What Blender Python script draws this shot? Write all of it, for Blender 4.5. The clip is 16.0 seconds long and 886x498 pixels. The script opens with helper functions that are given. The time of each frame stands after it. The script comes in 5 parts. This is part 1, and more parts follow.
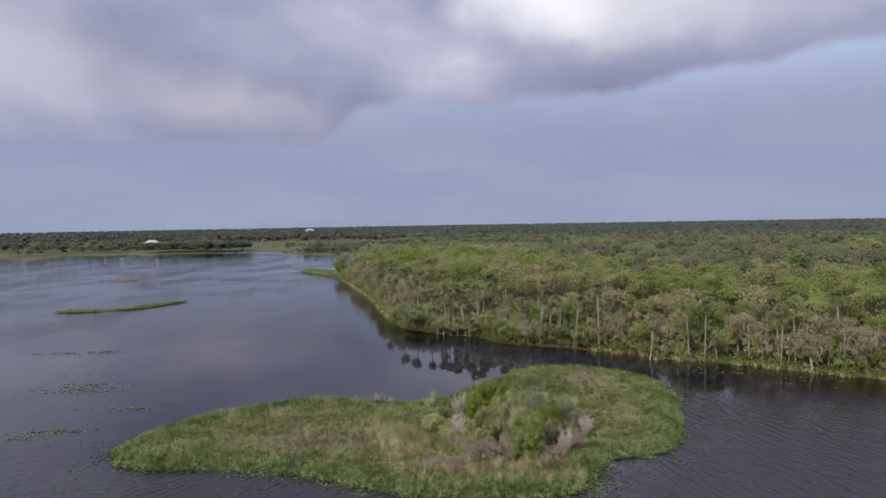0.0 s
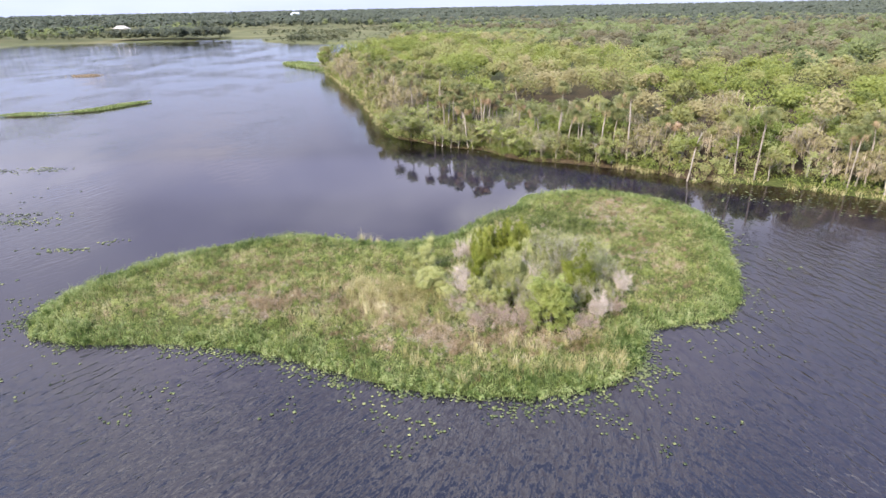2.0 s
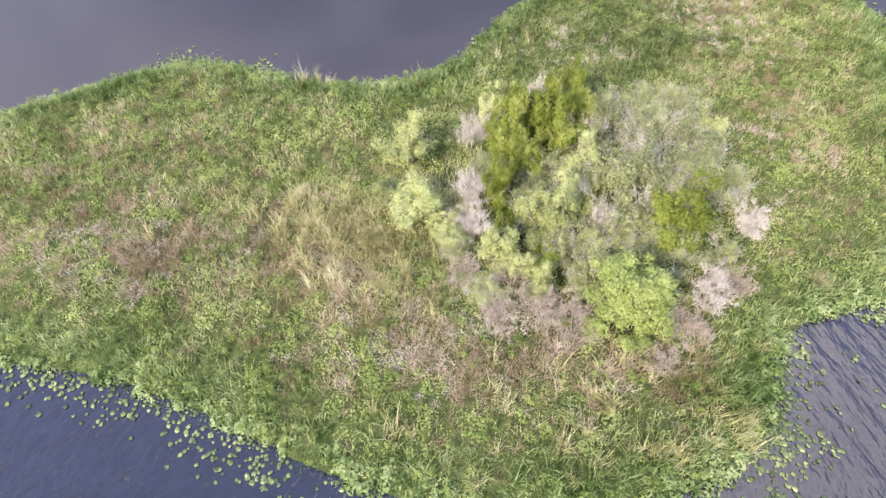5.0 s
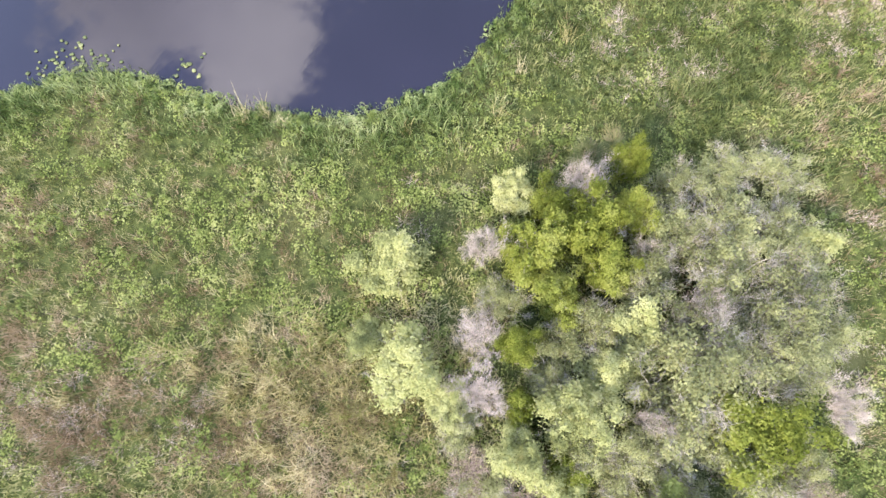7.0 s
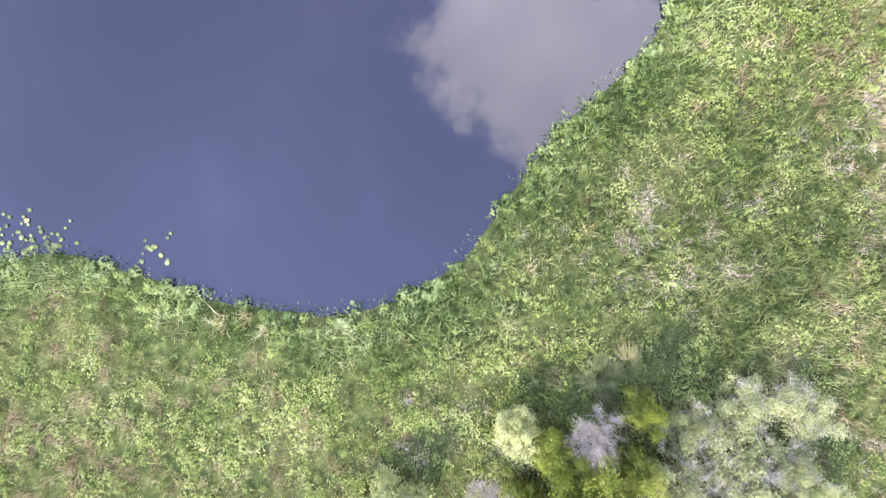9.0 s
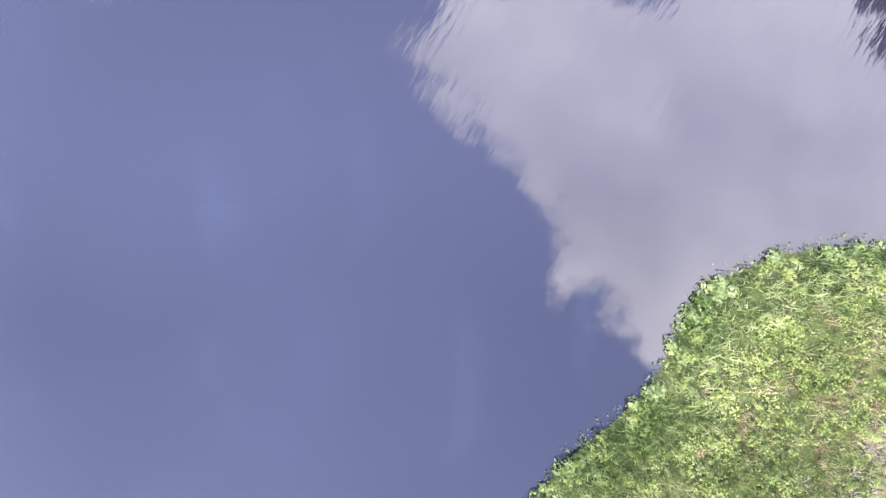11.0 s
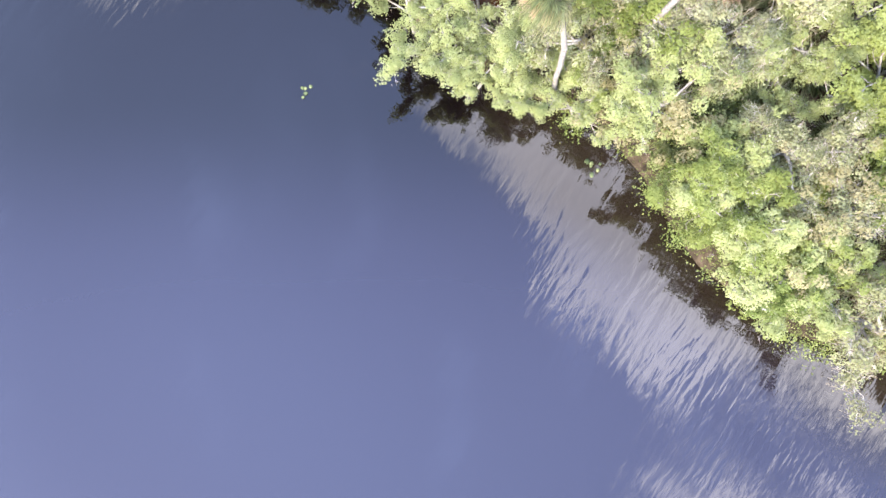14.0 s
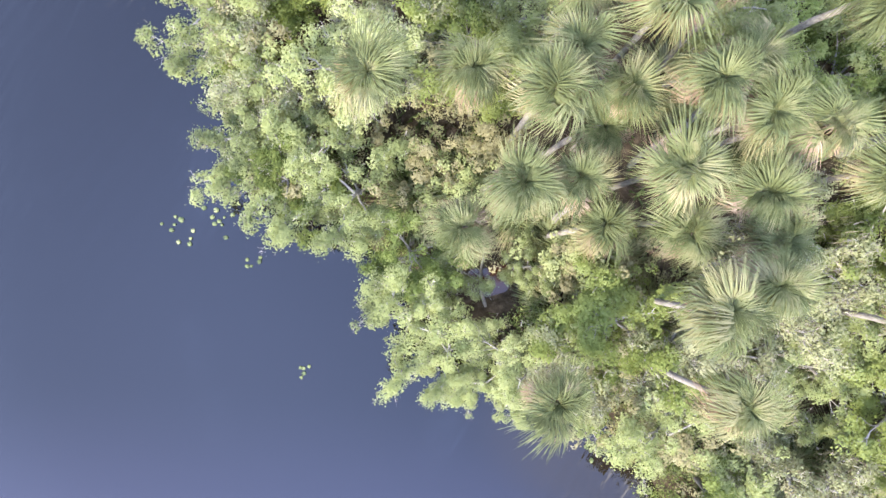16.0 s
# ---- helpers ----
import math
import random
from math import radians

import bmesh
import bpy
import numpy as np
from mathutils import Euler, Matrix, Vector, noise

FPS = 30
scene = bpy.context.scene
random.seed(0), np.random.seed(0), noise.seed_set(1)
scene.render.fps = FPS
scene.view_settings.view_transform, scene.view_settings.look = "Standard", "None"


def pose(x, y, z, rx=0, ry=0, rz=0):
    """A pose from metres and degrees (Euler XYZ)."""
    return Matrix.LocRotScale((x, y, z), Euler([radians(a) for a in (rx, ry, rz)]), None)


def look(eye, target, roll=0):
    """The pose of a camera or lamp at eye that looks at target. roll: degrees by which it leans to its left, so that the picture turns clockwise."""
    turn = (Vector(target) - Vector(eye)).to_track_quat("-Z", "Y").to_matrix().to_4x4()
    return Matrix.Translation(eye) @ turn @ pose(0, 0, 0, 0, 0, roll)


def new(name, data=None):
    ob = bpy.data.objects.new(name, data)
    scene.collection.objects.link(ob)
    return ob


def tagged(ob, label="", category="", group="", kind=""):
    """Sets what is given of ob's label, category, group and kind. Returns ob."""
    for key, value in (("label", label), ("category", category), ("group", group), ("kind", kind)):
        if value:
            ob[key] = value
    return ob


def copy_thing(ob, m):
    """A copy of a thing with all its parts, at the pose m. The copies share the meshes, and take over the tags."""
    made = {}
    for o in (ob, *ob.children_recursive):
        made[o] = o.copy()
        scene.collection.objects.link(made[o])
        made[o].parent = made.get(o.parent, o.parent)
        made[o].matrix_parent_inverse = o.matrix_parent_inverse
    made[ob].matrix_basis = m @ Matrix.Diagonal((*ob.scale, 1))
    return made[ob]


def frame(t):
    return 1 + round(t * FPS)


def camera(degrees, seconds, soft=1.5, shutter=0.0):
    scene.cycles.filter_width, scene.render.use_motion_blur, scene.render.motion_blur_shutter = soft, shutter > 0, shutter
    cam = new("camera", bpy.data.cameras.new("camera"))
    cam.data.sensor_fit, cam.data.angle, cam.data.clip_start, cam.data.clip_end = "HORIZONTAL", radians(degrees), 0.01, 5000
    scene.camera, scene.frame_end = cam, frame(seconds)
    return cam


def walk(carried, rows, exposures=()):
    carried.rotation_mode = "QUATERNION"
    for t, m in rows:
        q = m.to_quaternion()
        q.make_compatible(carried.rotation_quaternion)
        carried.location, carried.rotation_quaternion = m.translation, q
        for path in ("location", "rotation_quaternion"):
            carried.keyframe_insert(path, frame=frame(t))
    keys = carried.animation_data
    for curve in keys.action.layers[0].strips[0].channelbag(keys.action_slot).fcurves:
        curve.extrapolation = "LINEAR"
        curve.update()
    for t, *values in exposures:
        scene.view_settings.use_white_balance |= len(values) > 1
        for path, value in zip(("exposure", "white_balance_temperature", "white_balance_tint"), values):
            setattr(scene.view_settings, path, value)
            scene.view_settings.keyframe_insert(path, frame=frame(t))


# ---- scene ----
cam = camera(76.5, 16.0)
PATH = [
    (0, pose(0.00, -21.04, 31.18, 87.38, 0.98, -0.40)),
    (0.5, pose(0.01, -15.13, 31.18, 82.24, 0.98, -0.44)),
    (1, pose(0.04, -9.65, 31.18, 77.00, 1.00, -0.47)),
    (1.5, pose(0.09, -4.38, 31.18, 71.76, 1.02, -0.51)),
    (2, pose(0.12, 1.09, 31.18, 66.55, 1.03, -0.57)),
    (2.5, pose(0.09, 6.79, 31.18, 61.46, 0.97, -0.60)),
    (3, pose(0.05, 12.56, 31.18, 56.39, 0.88, -0.66)),
    (3.2, pose(0.04, 14.83, 31.18, 54.31, 0.86, -0.69)),
    (3.5, pose(0.05, 18.23, 31.18, 51.19, 0.83, -0.76)),
    (4, pose(0.13, 23.87, 31.18, 45.97, 0.82, -0.91)),
    (4.5, pose(0.26, 29.50, 31.18, 40.73, 0.84, -1.05)),
    (5, pose(0.41, 35.11, 31.18, 35.47, 0.87, -1.15)),
    (5.3, pose(0.50, 38.47, 31.18, 32.31, 0.90, -1.18)),
    (5.5, pose(0.56, 40.71, 31.18, 30.21, 0.92, -1.18)),
    (6, pose(0.71, 46.28, 31.18, 24.95, 0.95, -1.12)),
    (6.5, pose(0.85, 52.13, 31.18, 19.76, 0.93, -1.05)),
    (7, pose(0.95, 58.10, 31.18, 14.86, 0.87, -0.98)),
    (7.5, pose(1.01, 63.47, 31.18, 9.80, 0.79, -0.92)),
    (8, pose(1.06, 68.53, 31.18, 5.04, 0.70, -0.88)),
    (8.5, pose(1.08, 73.06, 31.18, 0.98, 0.62, -0.83)),
    (9, pose(1.09, 78.58, 31.18, -0.18, 0.52, -0.75)),
    (9.5, pose(1.09, 83.49, 31.18, -0.40, 0.44, -0.66)),
    (10, pose(1.09, 88.00, 31.18, -0.05, 0.39, -0.56)),
    (10.2, pose(1.08, 89.77, 31.18, 0.10, 0.39, -0.50)),
    (10.5, pose(1.06, 92.39, 31.18, 0.28, 0.38, -0.41)),
    (11, pose(1.03, 96.71, 31.18, 0.52, 0.36, -0.24)),
    (11.5, pose(1.01, 101.00, 31.18, 0.74, 0.33, -0.03)),
    (12, pose(1.00, 105.32, 31.18, 0.99, 0.26, 0.23)),
    (12.3, pose(1.00, 107.94, 31.18, 1.20, 0.19, 0.40)),
    (12.5, pose(1.00, 109.71, 31.18, 1.36, 0.13, 0.52)),
    (13, pose(0.96, 114.06, 31.18, 1.67, -0.02, 0.86)),
    (13.5, pose(0.91, 118.39, 31.18, 1.91, -0.20, 1.18)),
    (14, pose(0.78, 122.67, 31.18, 2.07, -0.33, 1.46)),
    (14.5, pose(0.64, 126.83, 31.18, 2.01, -0.43, 1.71)),
    (15, pose(0.47, 131.09, 31.18, 1.58, -0.51, 1.95)),
    (15.5, pose(0.29, 135.26, 31.18, 1.01, -0.58, 2.18)),
    (16, pose(0.06, 139.23, 31.18, 0.46, -0.65, 2.45)),
]
walk(cam, PATH, [(0, 0.18, 6350, 10), (0.5, 0.54, 6350, 10), (1, 0.83, 6450, 11), (1.5, 1.1, 6500, 12), (2, 1.56, 6450, 12), (3, 1.9, 6450, 12), (5.5, 1.75, 6350, 12), (7, 1.8, 6350, 13),
                 (8.5, 2.12, 6000, 14), (10, 2.4, 6000, 15), (12.5, 2.45, 6150, 14), (13.5, 2.34, 6100, 14), (14.5, 2.24, 5950, 14), (16, 2.14, 5900, 13)])

# ---- world, sun ----
SUN = Vector((-0.56, -0.66, 0.68)).normalized()
world = bpy.data.worlds.new("sky")
scene.world = world
world.use_nodes = True


class Nodes:
    """A short way to chain shader nodes."""

    def __init__(self, tree):
        self.tree = tree
        tree.nodes.clear()

    def add(self, kind, **inputs):
        node = self.tree.nodes.new(kind)
        for key, value in inputs.items():
            self.put(node.inputs[key.replace("_", " ")], value)
        return node

    def put(self, socket, value):
        if isinstance(value, bpy.types.NodeSocket):
            self.tree.links.new(value, socket)
        else:
            socket.default_value = value

    def math(self, op, a, b=0.0, c=0.0, clamp=False):
        node = self.tree.nodes.new("ShaderNodeMath")
        node.operation, node.use_clamp = op, clamp
        for i, v in enumerate((a, b, c)):
            self.put(node.inputs[i], v)
        return node.outputs[0]

    def vec(self, op, a, b=(0, 0, 0), scale=1.0):
        node = self.tree.nodes.new("ShaderNodeVectorMath")
        node.operation = op
        self.put(node.inputs[0], a)
        self.put(node.inputs[1], b)
        self.put(node.inputs[3], scale)
        return node.outputs["Value" if op in ("DISTANCE", "LENGTH", "DOT_PRODUCT") else "Vector"]

    def smooth(self, x, lo, hi):
        node = self.tree.nodes.new("ShaderNodeMapRange")
        node.interpolation_type = "SMOOTHSTEP"
        for key, v in (("Value", x), ("From Min", lo), ("From Max", hi)):
            self.put(node.inputs[key], v)
        return node.outputs[0]

    def mix(self, f, a, b, mode="MIX"):
        node = self.tree.nodes.new("ShaderNodeMix")
        node.data_type, node.blend_type = "RGBA", mode
        for i, v in ((0, f), (6, a), (7, b)):
            self.put(node.inputs[i], v)
        return node.outputs[2]

    def noise(self, vector, scale, detail=4.0, rough=0.55, warp=0.0):
        node = self.add("ShaderNodeTexNoise", Scale=scale, Detail=detail, Roughness=rough, Distortion=warp)
        if vector is not None:
            self.put(node.inputs["Vector"], vector)
        return node.outputs[0]

    def ramp(self, f, stops):
        node = self.tree.nodes.new("ShaderNodeValToRGB")
        self.put(node.inputs[0], f)
        el = node.color_ramp.elements
        while len(el) < len(stops):
            el.new(0.5)
        for e, (p, c) in zip(el, stops):
            e.position, e.color = p, (*c, 1)
        return node.outputs[0]


def build_sky():
    n = Nodes(world.node_tree)
    d = n.add("ShaderNodeTexCoord").outputs["Generated"]
    sep = n.add("ShaderNodeSeparateXYZ", Vector=d)
    x, z = sep.outputs[0], sep.outputs[2]
    p = n.vec("SCALE", d, scale=n.math("DIVIDE", 1.0, n.math("MAXIMUM", z, 0.03)))
    p = n.vec("MULTIPLY", p, (1, 1, 0))
    sky = n.tree.nodes.new("ShaderNodeTexSky")
    sky.sky_type, sky.sun_disc = "NISHITA", False
    sky.sun_elevation, sky.sun_rotation = math.asin(SUN.z), math.atan2(SUN.x, SUN.y)
    sky.air_density, sky.dust_density, sky.ozone_density = 1.0, 0.05, 3.0
    blue = n.mix(1.0, sky.outputs[0], (SKY * 1.64, SKY * 1.18, SKY * 0.97, 1), "MULTIPLY")
    # thin high veil overhead
    veil = n.math("MULTIPLY_ADD", n.smooth(z, 0.79, 0.97), 0.34, 1.0)
    wisp = n.math("MULTIPLY", n.smooth(n.noise(n.vec("MULTIPLY", p, (1.7, 0.7, 0)), 3.4, 5.0, 0.5, 0.4), 0.56, 0.78), n.smooth(z, 0.6, 0.8))
    veil = n.math("MULTIPLY_ADD", wisp, 0.35, veil)
    blue = n.mix(1.0, blue, n.add("ShaderNodeCombineXYZ", X=veil, Y=veil, Z=veil).outputs[0], "MULTIPLY")
    haze = n.smooth(z, 0.62, 0.14)
    drift = n.smooth(n.noise(n.vec("MULTIPLY", d, (1.0, 1.0, 4.0)), 3.2, 5.0, 0.55), 0.35, 0.68)
    low = n.mix(drift, (0.258, 0.297, 0.432, 1), (0.288, 0.324, 0.456, 1))
    blue = n.mix(n.math("MULTIPLY", haze, 0.997), blue, low)
    # cloud banks: (x, y, radius) on a plane overhead at height 1
    wob = n.noise(p, 3.4, 8.0, 0.62)
    wob = n.math("MULTIPLY", n.math("SUBTRACT", wob, 0.5), 2.0)
    field = -1.0
    for cx, cy, r in ((-0.43, 0.68, 0.15), (-0.56, 0.92, 0.30), (0.56, -0.55, 0.18)):
        dist = n.vec("DISTANCE", p, (cx, cy, 0))
        field = n.math("MAXIMUM", field, n.math("MULTIPLY", n.math("SUBTRACT", r, dist), 2.4))
    sepp = n.add("ShaderNodeSeparateXYZ", Vector=p)
    py = sepp.outputs[1]
    # the lower edge of the overhead bank, as a height over x
    px = sepp.outputs[0]
    rim = n.ramp(n.math("MULTIPLY_ADD", px, 0.5, 0.5), [(0.5 + 0.5 * at, (0.5 + 0.5 * h,) * 3) for at, h in ((-0.12, 0.42), (-0.07, 0.30), (0.07, 0.22), (0.13, 0.13), (0.18, 0.0), (0.26, -0.06), (0.44, -0.18), (0.79, -0.26))])
    rim = n.math("MULTIPLY_ADD", rim, 2.0, -1.0)
    bank = n.math("MULTIPLY", n.math("SUBTRACT", py, rim), 2.6)
    slope = n.math("SUBTRACT", n.math("ADD", px, 0.09), n.math("MULTIPLY", n.math("SUBTRACT", py, 0.36), 1.3))
    bank = n.math("MINIMUM", bank, n.math("MULTIPLY", slope, 2.6))
    bank = n.math("MINIMUM", bank, n.math("MULTIPLY", n.math("SUBTRACT", 0.54, py), 3.0))
    field = n.math("MAXIMUM", field, n.math("MINIMUM", bank, 0.8))
    ahead = n.math("MULTIPLY", n.math("SUBTRACT", py, 0.95), 1.5)
    behind = n.math("SUBTRACT", n.math("MULTIPLY", py, -1.0), 1.1)
    side = n.math("SUBTRACT", n.math("ABSOLUTE", sepp.outputs[0]), 1.5)
    field = n.math("MAXIMUM", field, n.math("MINIMUM", ahead, 1.0))
    field = n.math("MAXIMUM", field, n.math("MINIMUM", n.math("MAXIMUM", behind, side), 0.6))
    cloud = n.smooth(n.math("ADD", field, wob), -0.12, 0.16)
    # flat cloud base above the horizon
    base = n.math("ADD", 0.126, n.math("MULTIPLY", n.smooth(x, -0.22, -0.12), 0.075))
    base = n.math("ADD", base, n.math("MULTIPLY", n.smooth(x, 0.15, 0.6), 0.03))
    edge = n.math("ADD", z, n.math("MULTIPLY", n.math("SUBTRACT", n.noise(d, 9.0, 5.0), 0.5), 0.05))
    edge = n.math("SUBTRACT", edge, base)
    cloud = n.math("MULTIPLY", cloud, n.smooth(edge, -0.002, 0.02))
    shade = n.noise(n.vec("MULTIPLY", d, (1.0, 1.0, 1.8)), 3.4, 5.0, 0.46, 0.1)
    tone = n.ramp(shade, ((0.30, (0.225, 0.235, 0.345)), (0.50, (0.315, 0.325, 0.445)), (0.66, (0.44, 0.445, 0.56)), (0.84, (0.68, 0.675, 0.76))))
    for way, far, near, much, bright in (((0.17, 0.90, 0.37), 0.14, 0.02, 0.75, (1.1, 1.08, 1.1, 1)), ((0.30, 0.90, 0.345), 0.18, 0.02, 0.7, (0.75, 0.74, 0.78, 1)), ((-0.37, 0.90, 0.20), 0.11, 0.02, 0.5, (0.52, 0.49, 0.54, 1)),
                                         ((-0.66, 0.90, 0.28), 0.16, 0.02, 0.5, (0.6, 0.6, 0.66, 1)), ((-0.25, 0.90, 0.17), 0.10, 0.02, 0.4, (0.5, 0.48, 0.54, 1)), ((-0.75, 0.77, 0.70), 0.36, 0.05, 0.75, (0.72, 0.70, 0.78, 1))):
        blur = n.vec("ADD", d, n.vec("SCALE", n.vec("SUBTRACT", n.add("ShaderNodeTexNoise", Vector=d, Scale=6.0, Detail=5.0).outputs["Color"], (0.5, 0.5, 0.5)), scale=0.16))
        glow = n.vec("DISTANCE", n.vec("MULTIPLY", blur, (0.7, 0.7, 1.5)), Vector(way).normalized() * Vector((0.7, 0.7, 1.5)))
        tone = n.mix(n.math("MULTIPLY", n.smooth(glow, far, near), much), tone, bright)
    tone = n.mix(n.math("MULTIPLY", n.smooth(edge, 0.075, 0.01), 0.42), tone, (0.20, 0.215, 0.335, 1))
    high = n.smooth(z, 0.45, 0.9)
    billow = n.smooth(n.noise(p, 1.6, 5.0, 0.5), 0.30, 0.66)
    top = n.mix(billow, (CLOUD_TOP * 0.62, CLOUD_TOP * 0.61, CLOUD_TOP * 0.66, 1), (CLOUD_TOP * 1.25, CLOUD_TOP * 1.2, CLOUD_TOP * 1.2, 1))
    tone = n.mix(high, tone, top)
    col = n.mix(cloud, blue, tone)
    bg = n.add("ShaderNodeBackground", Color=col, Strength=1.0)
    out = n.add("ShaderNodeOutputWorld")
    n.tree.links.new(bg.outputs[0], out.inputs[0])


SKY, CLOUD_TOP = 0.32, 1.85
build_sky()
sun = new("sun", bpy.data.lights.new("sun", "SUN"))
sun.data.energy, sun.data.angle, sun.data.color = 3.5, radians(11), (1.0, 0.86, 0.66)
sun.matrix_world = look(SUN * 100, (0, 0, 0))


# ---- materials ----
def material(name, rough=0.6, spec=0.3):
    m = bpy.data.materials.new(name)
    m.use_nodes = True
    n = Nodes(m.node_tree)
    bsdf = n.add("ShaderNodeBsdfPrincipled", Roughness=rough)
    bsdf.inputs["Specular IOR Level"].default_value = spec
    out = n.add("ShaderNodeOutputMaterial")
    n.tree.links.new(bsdf.outputs[0], out.inputs[0])
    return m, n, bsdf, out


def leaf_material(name, stops, patch=None, patch_scale=0.25, thin=0.45, rough=0.55, mottle=0.5, speckle=0.24):
    """Leaves: each island its own tone, drifting over metres, with light through the blade."""
    m, n, bsdf, out = material(name, rough, 0.12)
    geo = n.add("ShaderNodeNewGeometry")
    info = n.add("ShaderNodeObjectInfo")
    pos = geo.outputs["Position"]
    drift = n.smooth(n.noise(pos, patch_scale, 3.0), 0.2, 0.8)
    f = n.math("MULTIPLY", geo.outputs["Random Per Island"], speckle)
    f = n.math("MULTIPLY_ADD", drift, 0.55, f)
    f = n.math("MULTIPLY_ADD", n.math("SUBTRACT", info.outputs["Random"], 0.5), 0.32, f)
    f = n.math("MULTIPLY_ADD", n.math("SUBTRACT", n.smooth(n.noise(pos, 1.6, 4.0, 0.65), 0.25, 0.75), 0.5), mottle, f)
    f = n.math("ADD", f, 0.10 + (0.24 - speckle) * 0.5)
    col = n.ramp(f, stops)
    if patch:
        col = n.mix(n.smooth(n.noise(pos, patch_scale * 2.3, 4.0), 0.55, 0.68), col, (*patch, 1))
    n.put(bsdf.inputs["Base Color"], col)
    if thin:
        tr = n.add("ShaderNodeBsdfTranslucent", Color=col)
        mx = n.add("ShaderNodeMixShader", Fac=thin)
        n.tree.links.new(bsdf.outputs[0], mx.inputs[1])
        n.tree.links.new(tr.outputs[0], mx.inputs[2])
        n.tree.links.new(mx.outputs[0], out.inputs[0])
    return m


def bark_material(name, dark, light, scale=3.0):
    m, n, bsdf, out = material(name, 0.85, 0.15)
    pos = n.add("ShaderNodeNewGeometry").outputs["Position"]
    streak = n.noise(n.vec("MULTIPLY", pos, (1, 1, 0.35)), scale * 3, 5.0, 0.6)
    patchy = n.noise(pos, scale * 0.4, 3.0)
    f = n.math("MULTIPLY_ADD", streak, 0.6, n.math("MULTIPLY", patchy, 0.4))
    n.put(bsdf.inputs["Base Color"], n.ramp(f, ((0.35, dark), (0.6, light))))
    bump = n.add("ShaderNodeBump", Strength=0.5, Distance=0.03, Height=streak)
    n.put(bsdf.inputs["Normal"], bump.outputs[0])
    return m


GRASS_RIM = leaf_material("rim_grass_leaf", ((0.1, (0.05, 0.09, 0.02)), (0.42, (0.175, 0.235, 0.085)), (0.62, (0.265, 0.325, 0.135)), (0.9, (0.38, 0.41, 0.22))), mottle=0.75)
GRASS_OLIVE = leaf_material("olive_grass_leaf", ((0.1, (0.06, 0.075, 0.022)), (0.42, (0.21, 0.235, 0.092)), (0.62, (0.315, 0.325, 0.148)), (0.9, (0.46, 0.445, 0.265))), mottle=0.9)
GRASS_TAN = leaf_material("dry_grass_leaf", ((0.1, (0.16, 0.12, 0.07)), (0.45, (0.31, 0.245, 0.16)), (0.65, (0.41, 0.335, 0.235)), (0.9, (0.53, 0.45, 0.35))))
HERB = leaf_material("herb_leaf", ((0.1, (0.07, 0.10, 0.026)), (0.45, (0.168, 0.218, 0.06)), (0.65, (0.245, 0.295, 0.095)), (0.9, (0.36, 0.39, 0.16))))
REED = leaf_material("reed_leaf", ((0.1, (0.17, 0.165, 0.06)), (0.45, (0.42, 0.395, 0.20)), (0.65, (0.53, 0.49, 0.29)), (0.9, (0.62, 0.57, 0.40))))
PAD = leaf_material("lily_pad_leaf", ((0.1, (0.04, 0.055, 0.028)), (0.45, (0.09, 0.115, 0.05)), (0.65, (0.14, 0.165, 0.07)), (0.9, (0.24, 0.26, 0.12))), rough=0.3, thin=0.1, speckle=0.6)
FORB = leaf_material("dark_forb_leaf", ((0.1, (0.045, 0.065, 0.02)), (0.42, (0.105, 0.14, 0.047)), (0.62, (0.165, 0.20, 0.075)), (0.9, (0.27, 0.285, 0.13))), mottle=0.8)
LEAF_PALE = leaf_material("pale_oak_leaf", ((0.1, (0.13, 0.155, 0.075)), (0.42, (0.285, 0.325, 0.135)), (0.62, (0.37, 0.41, 0.175)), (0.9, (0.46, 0.49, 0.25))), patch_scale=0.12, speckle=0.14, mottle=0.35, thin=0.58)
LEAF_GREEN = leaf_material("green_leaf", ((0.1, (0.06, 0.085, 0.025)), (0.42, (0.185, 0.225, 0.06)), (0.62, (0.26, 0.305, 0.09)), (0.9, (0.31, 0.36, 0.14))), patch_scale=0.12, speckle=0.16, mottle=0.35, thin=0.55)
LEAF_YELLOW = leaf_material("yellow_green_leaf", ((0.1, (0.08, 0.105, 0.014)), (0.42, (0.155, 0.19, 0.032)), (0.62, (0.225, 0.262, 0.055)), (0.9, (0.33, 0.355, 0.105))), patch_scale=0.3)
LEAF_FRESH = leaf_material("fresh_green_leaf", ((0.1, (0.08, 0.105, 0.03)), (0.42, (0.19, 0.245, 0.07)), (0.62, (0.27, 0.33, 0.105)), (0.9, (0.375, 0.42, 0.165))), patch_scale=0.3, thin=0.58)
LEAF_OLIVE = leaf_material("olive_oak_leaf", ((0.1, (0.11, 0.11, 0.045)), (0.42, (0.205, 0.222, 0.083)), (0.62, (0.26, 0.277, 0.11)), (0.9, (0.32, 0.33, 0.155))), patch_scale=0.12, speckle=0.14, mottle=0.35)
LEAF_ASH = leaf_material("mossy_oak_leaf", ((0.1, (0.125, 0.118, 0.064)), (0.42, (0.24, 0.225, 0.112)), (0.62, (0.295, 0.272, 0.146)), (0.9, (0.35, 0.322, 0.185))), patch_scale=0.15, speckle=0.14, mottle=0.35)
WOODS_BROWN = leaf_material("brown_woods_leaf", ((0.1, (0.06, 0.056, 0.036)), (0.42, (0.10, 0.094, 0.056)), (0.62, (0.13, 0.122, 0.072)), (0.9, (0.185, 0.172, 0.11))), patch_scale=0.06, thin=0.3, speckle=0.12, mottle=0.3)
